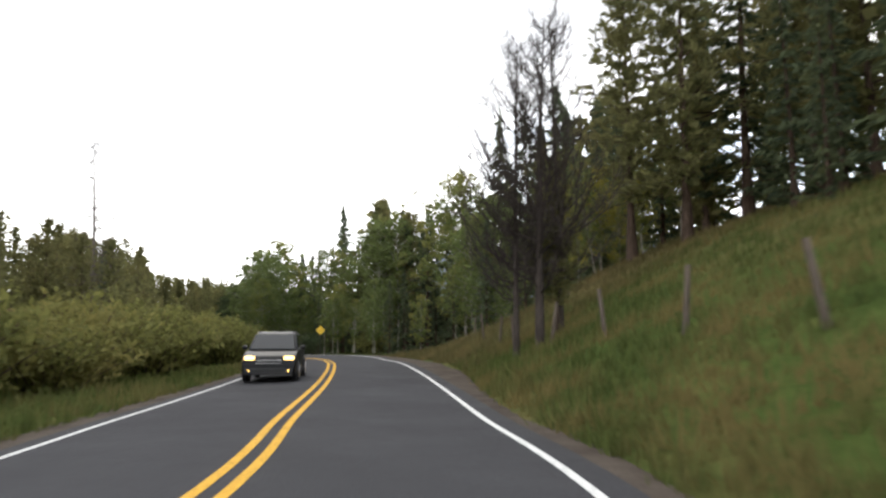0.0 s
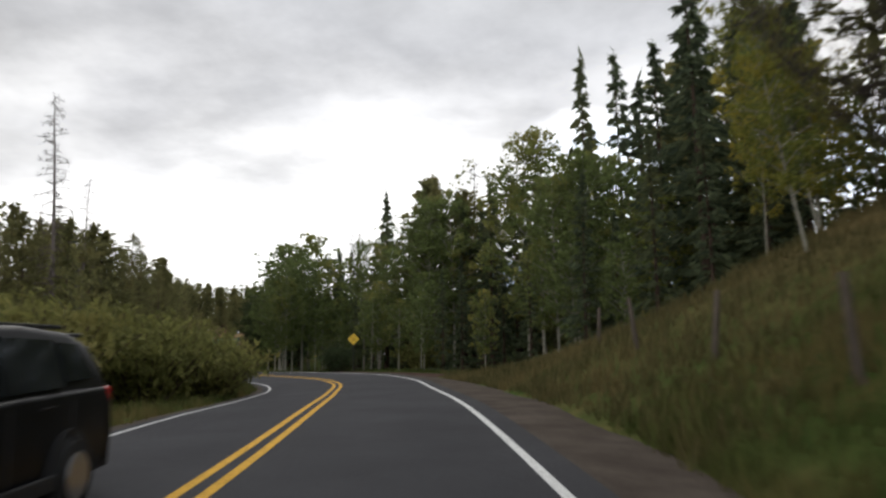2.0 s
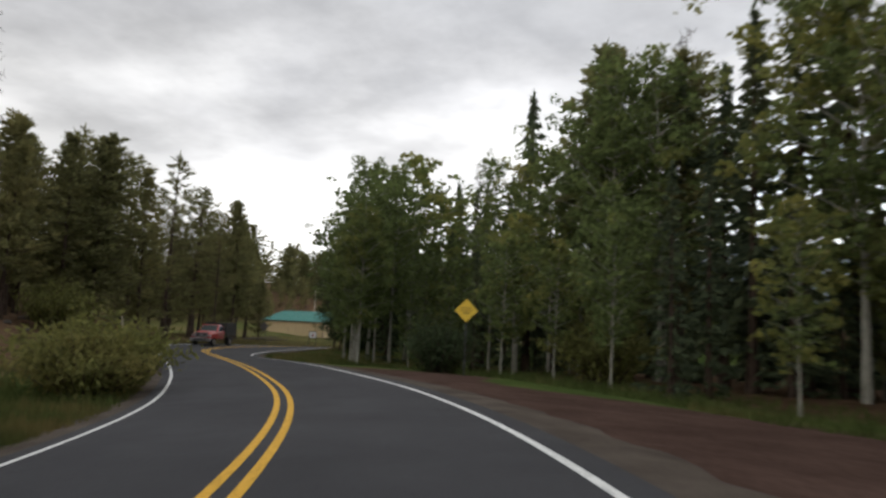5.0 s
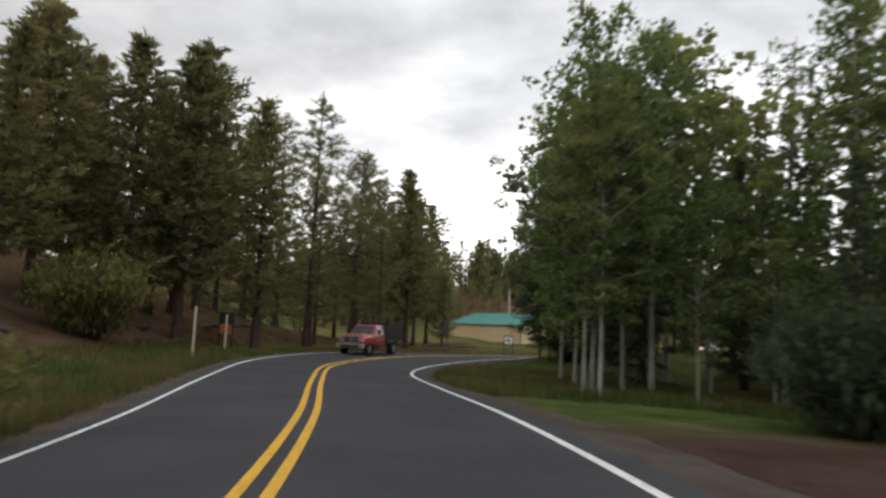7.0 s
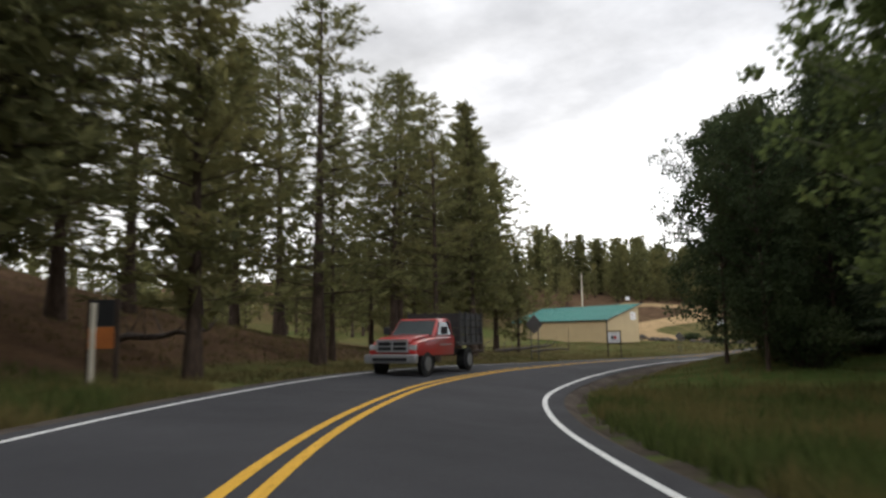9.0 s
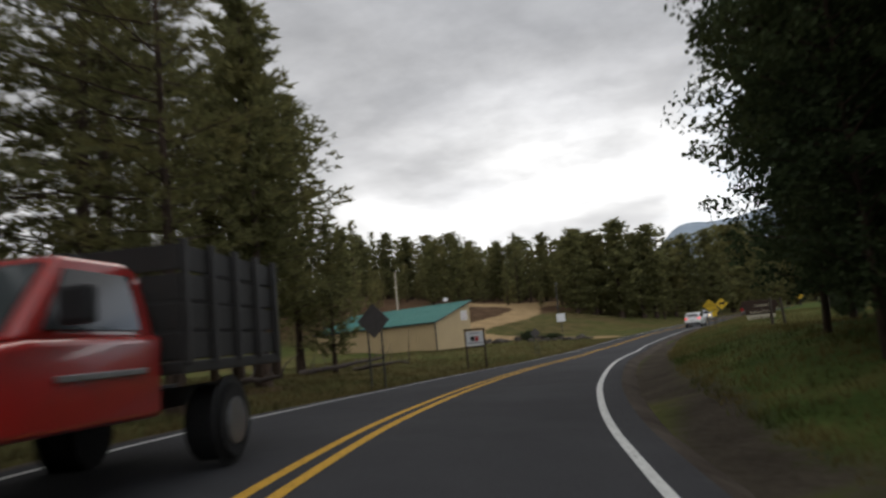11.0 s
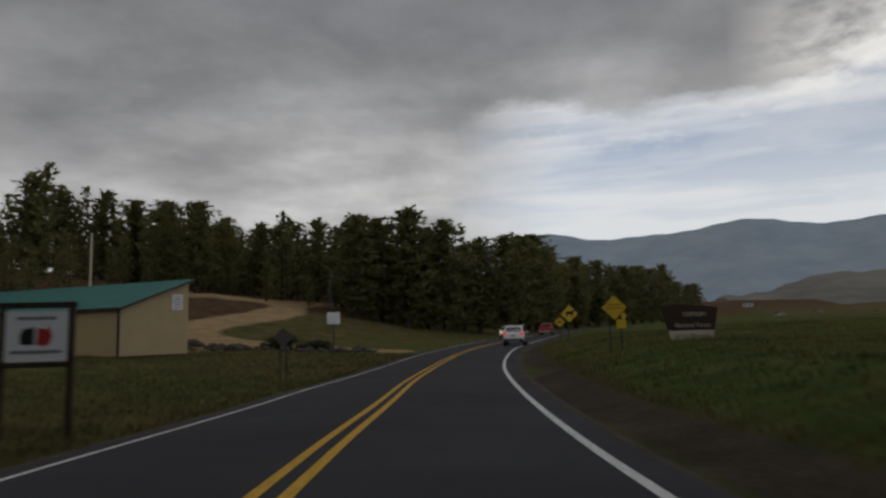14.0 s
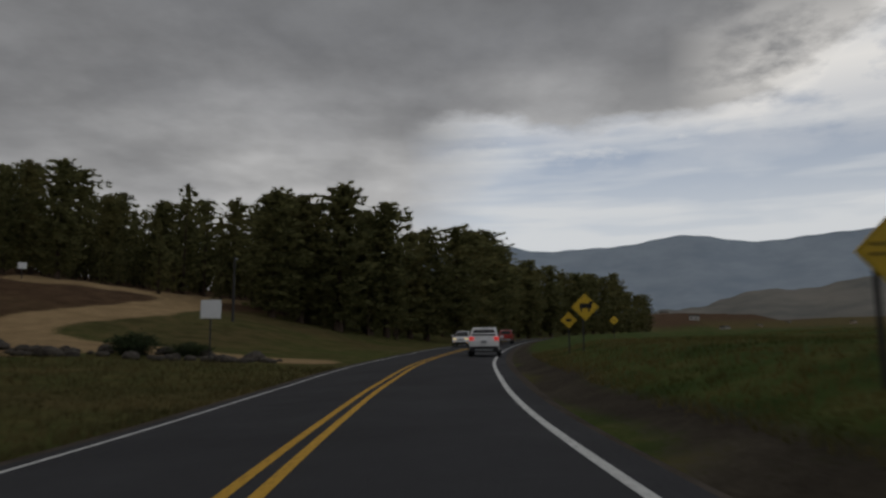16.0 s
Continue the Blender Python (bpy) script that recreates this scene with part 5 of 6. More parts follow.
def suv(name, x, y, z, rz, mat, label, lamps_on, brake_on, group=""):
    car = thing(name, x, y, z, rz, label, "car", group)
    W = 0.92

    def low(y, z):
        return W * (1 - 0.075 * max(0, abs(y) - 1.55)) - (0.04 if z < 0.45 else 0) - 0.16 * max(0, z - 0.78)

    def top(y, z):
        return 0.865 - 0.30 * (z - 1.0) - 0.03 * max(0, abs(y + 0.5) - 1.0)

    part("body", bm_prism([(-2.20, 0.36), (-2.25, 0.60), (-2.23, 0.92), (-2.12, 1.12), (-0.6, 1.10), (0.92, 1.05), (1.55, 1.00), (1.98, 0.88), (2.20, 0.70), (2.25, 0.48), (2.18, 0.28), (-2.1, 0.28)], low, 0.10), mat, car)
    part("cabin", bm_prism([(-2.17, 1.04), (-2.08, 1.30), (-1.92, 1.52), (-1.60, 1.64), (-0.80, 1.69), (-0.05, 1.68), (0.28, 1.62), (1.20, 1.04)], top, 0.07), mat, car)
    part("windscreen", bm_quad([(-0.74, 1.155, 1.09), (0.74, 1.155, 1.09), (0.62, 0.375, 1.58), (-0.62, 0.375, 1.58)]), M_GLASS, car, "dark tinted windscreen")
    part("rear_window", bm_quad([(0.68, -2.125, 1.18), (-0.68, -2.125, 1.18), (-0.58, -1.945, 1.505), (0.58, -1.945, 1.505)]), M_GLASS, car, "dark tinted rear window")
    for s in (-1, 1):
        # the sill of the windows rises towards the tail
        for y0, y1, y2, y3, z0, z1 in ((-0.22, 0.94, 0.20, -0.22, 1.12, 1.58), (-1.22, -0.30, -0.30, -1.18, 1.14, 1.58), (-1.86, -1.30, -1.26, -1.62, 1.20, 1.54)):
            q = [(s * (top(y0, z0) + 0.006), y0, z0), (s * (top(y1, z0) + 0.006), y1, z0 - 0.02), (s * (top(y2, z1) + 0.006), y2, z1), (s * (top(y3, z1) + 0.006), y3, z1 - 0.02)]
            part("side_window", bm_quad(q if s < 0 else q[::-1]), M_GLASS, car)
        part("headlight", bm_box(0.34, 0.30, 0.15, s * 0.64, 2.00, 0.72, 0.05), M_HEADLAMP if lamps_on else M_LENS, car, "headlight, lit" if lamps_on else "")
        part("fog_light", bm_cyl(0.055, 0.06, s * 0.64, 2.21, 0.37, 12), M_FOGLAMP if lamps_on else M_LENS, car)
        lamp = part("tail_light", bm_box(0.26, 0.16, 0.20, s * 0.70, -2.16, 0.90, 0.04), M_BRAKE if brake_on else M_TAIL, car, "red tail light")
        part("reflector", bm_box(0.14, 0.03, 0.06, s * 0.66, -2.235, 0.93, 0.01), M_LENS, lamp)
        part("mirror", bm_box(0.20, 0.12, 0.15, s * 0.99, 0.80, 1.06, 0.05), mat, car)
        for yy in (0.12, -0.85):
            part("door_handle", bm_box(0.03, 0.18, 0.03, s * 0.885, yy, 0.96, 0.008), mat, car)
        for yy in (0.98, -0.26, -1.26):
            part("door_seam", bm_box(0.012, 0.014, 0.62, s * 0.902, yy, 0.40, 0.003), M_PLASTIC, car)
        part("sill", bm_box(0.05, 2.1, 0.14, s * 0.885, 0.0, 0.27, 0.02), M_PLASTIC, car, "black plastic sill")
        part("roof_rail", bm_box(0.04, 1.7, 0.04, s * 0.58, -0.75, 1.67, 0.012), M_PLASTIC, car)
    part("front_bumper", bm_box(1.56, 0.14, 0.24, 0, 2.19, 0.26, 0.05), M_PLASTIC, car)
    part("rear_bumper", bm_box(1.64, 0.16, 0.30, 0, -2.20, 0.28, 0.05), M_PLASTIC, car)
    part("rear_skid", bm_box(1.0, 0.05, 0.08, 0, -2.275, 0.34, 0.015), M_ALU, car)
    grille = part("grille", bm_box(0.86, 0.05, 0.16, 0, 2.185, 0.60, 0.02), M_PLASTIC, car)
    for k in (0.0, 0.09):
        part("grille_bar", bm_box(0.82, 0.03, 0.025, 0, 2.21, 0.63 + k, 0.006), M_CHROME, grille)
    part("lower_grille", bm_box(1.0, 0.05, 0.13, 0, 2.245, 0.36, 0.02), M_INK, car)
    part("number_plate", bm_box(0.32, 0.02, 0.15, 0, -2.26, 0.76, 0.004), M_ALU, car, "plain pale number plate")
    part("spoiler", bm_box(1.14, 0.24, 0.04, 0, -1.94, 1.60, 0.015), mat, car)
    part("aerial", bm_cyl(0.008, 0.22, 0, -1.5, 1.64, 6), M_PLASTIC, car)
    add_wheels(car, (-0.82, 0.82), (-1.33, 1.36), 0.345, 0.23)
    return car


def pickup(name, x, y, z, rz, label, group=""):
    car = thing(name, x, y, z, rz, label, "truck", group)

    def low(y, z):
        return 0.98 - (0.03 if z < 0.6 else 0)

    def top(y, z):
        return 0.90 - 0.22 * (z - 1.2)

    part("body", bm_prism([(-0.55, 0.5), (-0.55, 1.2), (1.35, 1.2), (2.55, 1.12), (2.75, 0.95), (2.78, 0.5)], low, 0.06), M_REDCAR, car)
    part("cabin", bm_prism([(-0.52, 1.16), (-0.4, 1.76), (-0.15, 1.84), (0.75, 1.83), (1.42, 1.16)], top, 0.05), M_REDCAR, car)
    part("windscreen", bm_quad([(-0.78, 1.40, 1.22), (0.78, 1.40, 1.22), (0.68, 0.83, 1.76), (-0.68, 0.83, 1.76)]), M_GLASS, car)
    part("rear_window", bm_quad([(0.66, -0.545, 1.28), (-0.66, -0.545, 1.28), (-0.60, -0.43, 1.70), (0.60, -0.43, 1.70)]), M_GLASS, car)
    part("bed_floor", bm_box(1.8, 2.1, 0.08, 0, -1.62, 0.62, 0.01), M_PLASTIC, car)
    for s in (-1, 1):
        part("bed_side", bm_box(0.10, 2.15, 0.62, s * 0.92, -1.62, 0.62, 0.03), M_REDCAR, car)
        part("side_window", bm_quad([(s * 0.91, -0.3, 1.26), (s * 0.91, 1.2, 1.26), (s * 0.80, 0.78, 1.70), (s * 0.80, -0.3, 1.70)][:: (1 if s < 0 else -1)]), M_GLASS, car)
        part("tail_light", bm_box(0.12, 0.05, 0.34, s * 0.91, -2.70, 0.82, 0.015), M_TAIL, car, "red tail light")
        part("headlight", bm_box(0.36, 0.08, 0.18, s * 0.70, 2.73, 0.82, 0.02), M_LENS, car)
        part("mirror", bm_box(0.22, 0.1, 0.2, s * 1.08, 1.1, 1.2, 0.03), M_PLASTIC, car)
    part("tailgate", bm_box(1.7, 0.08, 0.55, 0, -2.68, 0.68, 0.02), M_REDCAR, car)
    part("rear_bumper", bm_box(1.86, 0.14, 0.18, 0, -2.76, 0.46, 0.03), M_CHROME, car, "chrome rear bumper")
    part("number_plate", bm_box(0.32, 0.02, 0.15, 0, -2.84, 0.49, 0.004), M_ALU, car)
    add_wheels(car, (-0.86, 0.86), (-1.68, 1.75), 0.38, 0.25)
    return car


def flatbed(name, x, y, z, rz, label):
    """A red work truck with a dark stake bed."""
    car = thing(name, x, y, z, rz, label, "truck")

    def low(y, z):
        return 0.98 - 0.10 * max(0, (y - 1.6)) * (z > 0.9) - (0.02 if z < 0.75 else 0)

    def hood(y, z):
        return 0.72 - 0.05 * max(0, y - 1.6)

    def top(y, z):
        return 0.92 - 0.2 * (z - 1.35)

    part("body", bm_prism([(-0.55, 0.62), (-0.55, 1.36), (1.15, 1.34), (2.55, 1.18), (2.78, 1.05), (2.80, 0.70)], low, 0.07), M_REDCAR, car)
    part("hood", bm_prism([(1.1, 1.2), (1.1, 1.44), (2.5, 1.33), (2.72, 1.2), (2.72, 1.1)], hood, 0.06), M_REDCAR, car, "raised red hood")
    part("cabin", bm_prism([(-0.53, 1.3), (-0.5, 1.92), (-0.3, 2.02), (0.62, 2.0), (1.28, 1.33)], top, 0.06), M_REDCAR, car)
    part("windscreen", bm_quad([(-0.80, 1.25, 1.41), (0.80, 1.25, 1.41), (0.72, 0.70, 1.93), (-0.72, 0.70, 1.93)]), M_SCREEN, car, "tinted windscreen")
    part("grille", bm_box(1.12, 0.08, 0.40, 0, 2.79, 0.84, 0.02), M_INK, car, "black grille")
    for zz, hh in ((0.82, 0.07), (1.0, 0.05), (1.17, 0.10)):
        part("grille_bar", bm_box(1.22, 0.06, hh, 0, 2.84, zz, 0.015), M_CHROME, car, "chrome grille bar")
    for xx in (-0.58, 0.0, 0.58):
        part("grille_post", bm_box(0.07, 0.05, 0.42, xx, 2.842, 0.83, 0.012), M_CHROME, car)
    part("front_bumper", bm_box(1.98, 0.24, 0.30, 0, 2.92, 0.46, 0.06), M_CHROME, car, "dull chrome front bumper")
    part("bumper_guard", bm_box(1.3, 0.05, 0.12, 0, 3.04, 0.53, 0.01), M_PLASTIC, car)
    for s in (-1, 1):
        part("side_window", bm_quad([(s * 0.925, -0.25, 1.40), (s * 0.925, 1.02, 1.40), (s * 0.83, 0.62, 1.88), (s * 0.83, -0.25, 1.88)][:: (1 if s < 0 else -1)]), M_GLASS, car)
        part("headlight", bm_box(0.30, 0.12, 0.18, s * 0.76, 2.74, 0.90, 0.03), M_LENS, car)
        part("mirror", bm_box(0.24, 0.14, 0.28, s * 1.16, 0.95, 1.42, 0.04), M_PLASTIC, car)
        part("door_stripe", bm_box(0.02, 1.2, 0.05, s * 0.985, 0.35, 1.02, 0.006), M_CHROME, car)
        part("frame_rail", bm_box(0.12, 3.2, 0.2, s * 0.42, -1.8, 0.62, 0.01), M_PLASTIC, car)
    part("bed_deck", bm_box(2.2, 2.7, 0.12, 0, -2.02, 0.98, 0.02), M_DARKTRIM, car)
    for s in (-1, 1):
        for k in range(4):
            part("stake_board", bm_box(0.035, 2.6, 0.25, s * 1.06, -2.02, 1.12 + k * 0.285, 0.008), M_DARKTRIM, car)
        for k in range(5):
            part("stake", bm_box(0.06, 0.09, 1.22, s * 1.10, -3.24 + k * 0.61, 1.06, 0.008), M_POST, car)
    for yy in (-0.74, -3.30):
        for k in range(4):
            part("stake_board", bm_box(2.1, 0.035, 0.25, 0, yy, 1.12 + k * 0.285, 0.008), M_DARKTRIM, car)
    part("light_bar", bm_box(1.1, 0.14, 0.07, 0, 0.05, 2.02, 0.02), M_PLASTIC, car)
    add_wheels(car, (-0.86, 0.86), (2.0,), 0.41, 0.26)
    add_wheels(car, (-0.84, 0.84), (-1.95,), 0.41, 0.42)
    return car


def heading(s):
    i = int(np.searchsorted(STATION, s))
    return math.degrees(math.atan2(-_tan[i, 0], _tan[i, 1]))


def park(make, s, d, turn, *a):
    p = place(s, d)
    return make(a[0], p[0], p[1], road_z(s, d), heading(s) + turn, *a[1:])


park(suv, 208.5, 2.7, 0, "suv", M_WHITECAR, "white compact suv on the road seen from behind", False, True)
park(suv, 26.0, -1.8, 180, "suv", M_BLACKCAR, "black suv coming towards with its headlights lit", True, False)
park(suv, 243.0, -1.75, 180, "suv", M_WHITECAR, "pale car coming round the far bend, headlights lit", True, False)
park(pickup, 262.0, 1.8, 0, "pickup_truck", "dark red pickup truck ahead on the road")
park(flatbed, 126.2, -1.9, 180, "flatbed_truck", "red work truck with a dark stake bed")


# ---- barn ----
def build_barn():
    cx, cy, base = -65.65, 180.0, -1.45
    L, D, low, high = 20.0, 5.95, 3.02, 5.02
    barn = thing("barn", cx, cy, base, -23.2, "tan metal barn with a green sloping roof beside the road", "barn")
    # local: x from the near corner away along the long wall (negative), y along the gable wall
    t = 0.14
    for name, pts, lab in (
        ("long_wall", [(-L, 0, 0), (0, 0, 0), (0, 0, low), (-L, 0, low)], "tan corrugated long wall"),
        ("back_wall", [(-L, D, 0), (0, D, 0), (0, D, high), (-L, D, high)], ""),
    ):
        # one ribbed sheet: flat pans with a raised rib every quarter metre
        y0, out = pts[0][1], (-1 if pts[0][1] == 0 else 1)
        line = [(-L, 0.0)]
        for k in range(int(L / 0.25)):
            x = -L + k * 0.25
            line += [(x + 0.09, 0.0), (x + 0.105, 0.03), (x + 0.145, 0.03), (x + 0.16, 0.0)]
        line.append((0.0, 0.0))
        ring = [(x, y0 + out * e) for x, e in line] + [(0.0, y0 - out * t), (-L, y0 - out * t)]
        bm = bmesh.new()
        f = bm.faces.new([bm.verts.new((x, y, 0)) for x, y in ring])
        r = bmesh.ops.extrude_face_region(bm, geom=[f])
        bmesh.ops.translate(bm, vec=(0, 0, pts[2][2] - 0.02), verts=[v for v in r["geom"] if isinstance(v, bmesh.types.BMVert)])
        bmesh.ops.recalc_face_normals(bm, faces=bm.faces)
        part(name, bm, M_TAN, barn, lab)
    for x in (0.0, -L):
        bm = bmesh.new()
        y0, y1 = t + 0.003, D - t - 0.003
        z0, z1 = low + (high - low) * y0 / D, low + (high - low) * y1 / D
        sx = -t if x == 0.0 else t
        a = [bm.verts.new(p) for p in ((x, y0, 0), (x, y1, 0), (x, y1, z1 - 0.02), (x, y0, z0 - 0.02))]
        b = [bm.verts.new((v.co.x + sx, v.co.y, v.co.z)) for v in a]
        bm.faces.new(a)
        bm.faces.new(b[::-1])
        for i in range(4):
            j = (i + 1) % 4
            bm.faces.new((a[i], b[i], b[j], a[j]))
        bmesh.ops.recalc_face_normals(bm, faces=bm.faces)
        part("gable_wall", bm, M_TAN, barn, "tan gable wall")
    # roof slab with standing ribs, a little proud of the walls
    o, th = 0.28, 0.07
    sl = (high - low) / D
    bm = bmesh.new()

    def slab(x0, x1, y0, y1, dz, h):
        vs = [bm.verts.new((x, y, low + sl * y + dz + k)) for k in (0, h) for x, y in ((x0, y0), (x1, y0), (x1, y1), (x0, y1))]
        for q in ((3, 2, 1, 0), (4, 5, 6, 7), (0, 1, 5, 4), (1, 2, 6, 5), (2, 3, 7, 6), (3, 0, 4, 7)):
            bm.faces.new([vs[i] for i in q])

    slab(-L - o, o, -o, D + o, 0.0, th)
    roof = part("roof", bm, M_TEAL, barn, "green ribbed metal roof")
    bm = bmesh.new()
    slab(-0.025, 0.025, -o, D + o, th, 0.045)
    rib = part("roof_rib", bm, M_TEAL, roof)
    rib.location.x = -L - o + 0.3
    for k in range(1, int((L + 2 * o) / 0.6)):
        more = part("roof_rib", rib.data, None, roof)
        more.location.x = -L - o + 0.3 + k * 0.6
    part("eave_trim", bm_box(L + 2 * o, 0.06, 0.16, -L / 2, -o - 0.034, low - sl * o - 0.06, 0.01), M_DARKTRIM, barn)
    part("corner_trim", bm_box(0.12, 0.12, low - 0.1, 0.03, -0.03, 0.0, 0.01), M_DARKTRIM, barn)
    bm = bmesh.new()
    v = [bm.verts.new((0.30, y, low + sl * y + z)) for y, z in ((-o, -0.06), (D + o, -0.06), (D + o, 0.08), (-o, 0.08))]
    w = [bm.verts.new((0.34, q.co.y, q.co.z)) for q in v]
    bm.faces.new(v), bm.faces.new(w[::-1])
    for i in range(4):
        j = (i + 1) % 4
        bm.faces.new((v[i], w[i], w[j], v[j]))
    bmesh.ops.recalc_face_normals(bm, faces=bm.faces)
    part("rake_trim", bm, M_DARKTRIM, barn)
    notice = part("notice", bm_box(0.03, 1.0, 1.05, 0.016, D - 1.05, 3.0, 0.006), M_SHEET, barn, "white notice with faded red lines")
    for k, w in enumerate((0.7, 0.55, 0.75, 0.6, 0.5)):
        part("text_line", bm_box(0.012, w, 0.06, 0.037, D - 1.05, 3.12 + k * 0.18), M_REDINK if k % 2 else M_GREYINK, notice)
    return barn


build_barn()


# ---- signs ----
def diamond(c, z):
    return [(0, z - c), (c, z), (0, z + c), (-c, z)]


def warning_sign(x, y, rz, half, centre, posts, label, marks=(), plaque=None, back=False, base=None):
    z = ground_z(x, y)
    s = thing("road_sign", x, y, z - 0.1, rz, label, "sign")
    zc = centre - z + 0.1
    part("panel", bm_plate(diamond(half, zc), 0.012, -0.03), M_BACK if back else M_SIGNY, s, "grey sheet-metal back of a diamond sign" if back else "yellow diamond sheet")
    if not back:
        for r, q in (("border", 0.93),):
            bm = bmesh.new()
            for i in range(4):
                a, b = diamond(half * 0.93, 0)[i], diamond(half * 0.93, 0)[(i + 1) % 4]
                a2, b2 = diamond(half * 0.89, 0)[i], diamond(half * 0.89, 0)[(i + 1) % 4]
                bm.faces.new([bm.verts.new((p[0], -0.034, p[1] + zc)) for p in (a, b, b2, a2)])
            part("border", bm, M_FADED, s)
        for mx, mz, mw, mh, mm in marks:
            part("marking", bm_box(mw, 0.006, mh, mx, -0.036, zc + mz), mm, s)
    if plaque:
        w, h, dz, dx = plaque
        part("plaque", bm_box(w, 0.012, h, dx, -0.024, zc + dz, 0.01), M_SIGNY, s, "small yellow plaque")
    for px in posts:
        part("post", bm_box(0.06, 0.05, zc + half * 0.3, px, 0.012, 0, 0.006), M_POST, s)
    return s


warning_sign(-14.73, 86.05, 10, 0.56, 2.14, (0,), "yellow diamond warning sign on a post among trees", [(0, 0.10, 0.5, 0.05, M_FADED), (0, -0.02, 0.62, 0.05, M_FADED), (0, -0.16, 0.3, 0.10, M_FADED)])
warning_sign(-51.7, 132.7, 0, 0.62, 0.55, (-0.26, 0.26), "grey back of a diamond sign on two dark posts", back=True)
warning_sign(-39.1, 163.1, -4, 0.48, 0.25, (-0.20, 0.22), "yellow diamond warning sign with plaque on two posts", [(0, 0.08, 0.55, 0.05, M_FADED), (0, -0.05, 0.6, 0.05, M_FADED)], (0.36, 0.34, -0.80, 0.24))
warning_sign(-37.0, 183.2, -6, 0.58, 0.55, (-0.1,), "yellow diamond sign with a dark animal shape", [(0.02, -0.05, 0.5, 0.20, M_INK), (0.25, 0.12, 0.16, 0.12, M_INK), (-0.16, -0.20, 0.07, 0.16, M_INK), (0.16, -0.20, 0.07, 0.16, M_INK)])
warning_sign(-37.6, 183.6, -6, 0.36, 0.02, (0.0,), "small yellow diamond sign beside a larger one", [(0, -0.06, 0.22, 0.12, M_INK)])
warning_sign(-25.2, 213.7, -10, 0.40, 0.9, (0.0,), "far yellow diamond sign beside the bend", [(0, -0.06, 0.3, 0.12, M_FADED)])


warning_sign(-52.45, 166.4, 5, 0.43, -0.56, (-0.13, 0.13), "weathered grey back of a small diamond sign", back=True)


def board_sign():
    x, y = -52.38, 148.0
    z = ground_z(x, y)
    s = thing("notice_board", x, y, z - 0.1, 7, "white notice board in a dark timber frame on two posts", "sign")
    s.scale = (0.8, 0.8, 0.8)
    top = (0.05 - z + 0.1) / 0.8
    for px in (-0.66, 0.66):
        part("post", bm_box(0.11, 0.11, top, px, 0.0, 0, 0.012), M_TIMBER, s)
    panel = part("panel", bm_box(1.20, 0.03, 1.02, 0, -0.02, top - 1.14, 0.005), M_SHEET, s, "white panel with a black and red emblem")
    part("frame_top", bm_box(1.5, 0.12, 0.12, 0, -0.01, top - 0.06, 0.012), M_TIMBER, s)
    part("frame_bottom", bm_box(1.22, 0.10, 0.10, 0, -0.01, top - 1.26, 0.012), M_TIMBER, s)
    part("emblem", bm_plate([(-0.30, top - 0.80), (-0.04, top - 0.80), (-0.04, top - 0.48), (-0.08, top - 0.42), (-0.14, top - 0.48), (-0.24, top - 0.46), (-0.32, top - 0.60)], 0.006, -0.042, 0), M_INK, panel, "black house-like shape")
    part("emblem", bm_plate([(0.0, top - 0.78), (0.10, top - 0.84), (0.24, top - 0.80), (0.30, top - 0.64), (0.24, top - 0.42), (0.20, top - 0.50), (0.02, top - 0.46)], 0.006, -0.042, 0), M_REDINK, panel, "red rounded shape")
    part("text_line", bm_box(0.74, 0.006, 0.07, 0, -0.039, top - 0.30), M_GREYINK, panel)
    part("text_line", bm_box(0.98, 0.006, 0.07, 0, -0.039, top - 0.98), M_GREYINK, panel)


def forest_sign():
    x, y = -35.7, 164.4
    z = ground_z(x, y)
    s = thing("forest_sign", x, y, z - 0.12, 7, "large brown wooden forest sign with cream lettering", "sign")
    t, b = 0.28 - z + 0.12, -1.15 - z + 0.12
    m = b + 0.46
    part("board", bm_plate([(-0.98, m), (1.0, m), (1.18, t - 0.06), (0.6, t), (-0.6, t + 0.10), (-1.22, t + 0.02)], 0.09, 0.0, 0.015), M_BROWN, s, "brown board with curved top")
    part("footboard", bm_plate([(-0.84, b), (0.88, b), (0.985, m - 0.006), (-0.965, m - 0.006)], 0.09, 0.002, 0.012), M_CREAM, s, "cream board below")
    for px in (-0.6, 0.6):
        part("post", bm_box(0.16, 0.16, m + 0.3, px, 0.20, 0, 0.02), M_TIMBER, s)
    words("CARSON", 0.24, M_CREAM, s, 0.1, -0.094, t - 0.34)
    words("National Forest", 0.245, M_CREAM, s, 0.02, -0.094, m + 0.20)
    words("Land of Many Uses", 0.20, M_TIMBER, s, 0.02, -0.092, b + 0.24)


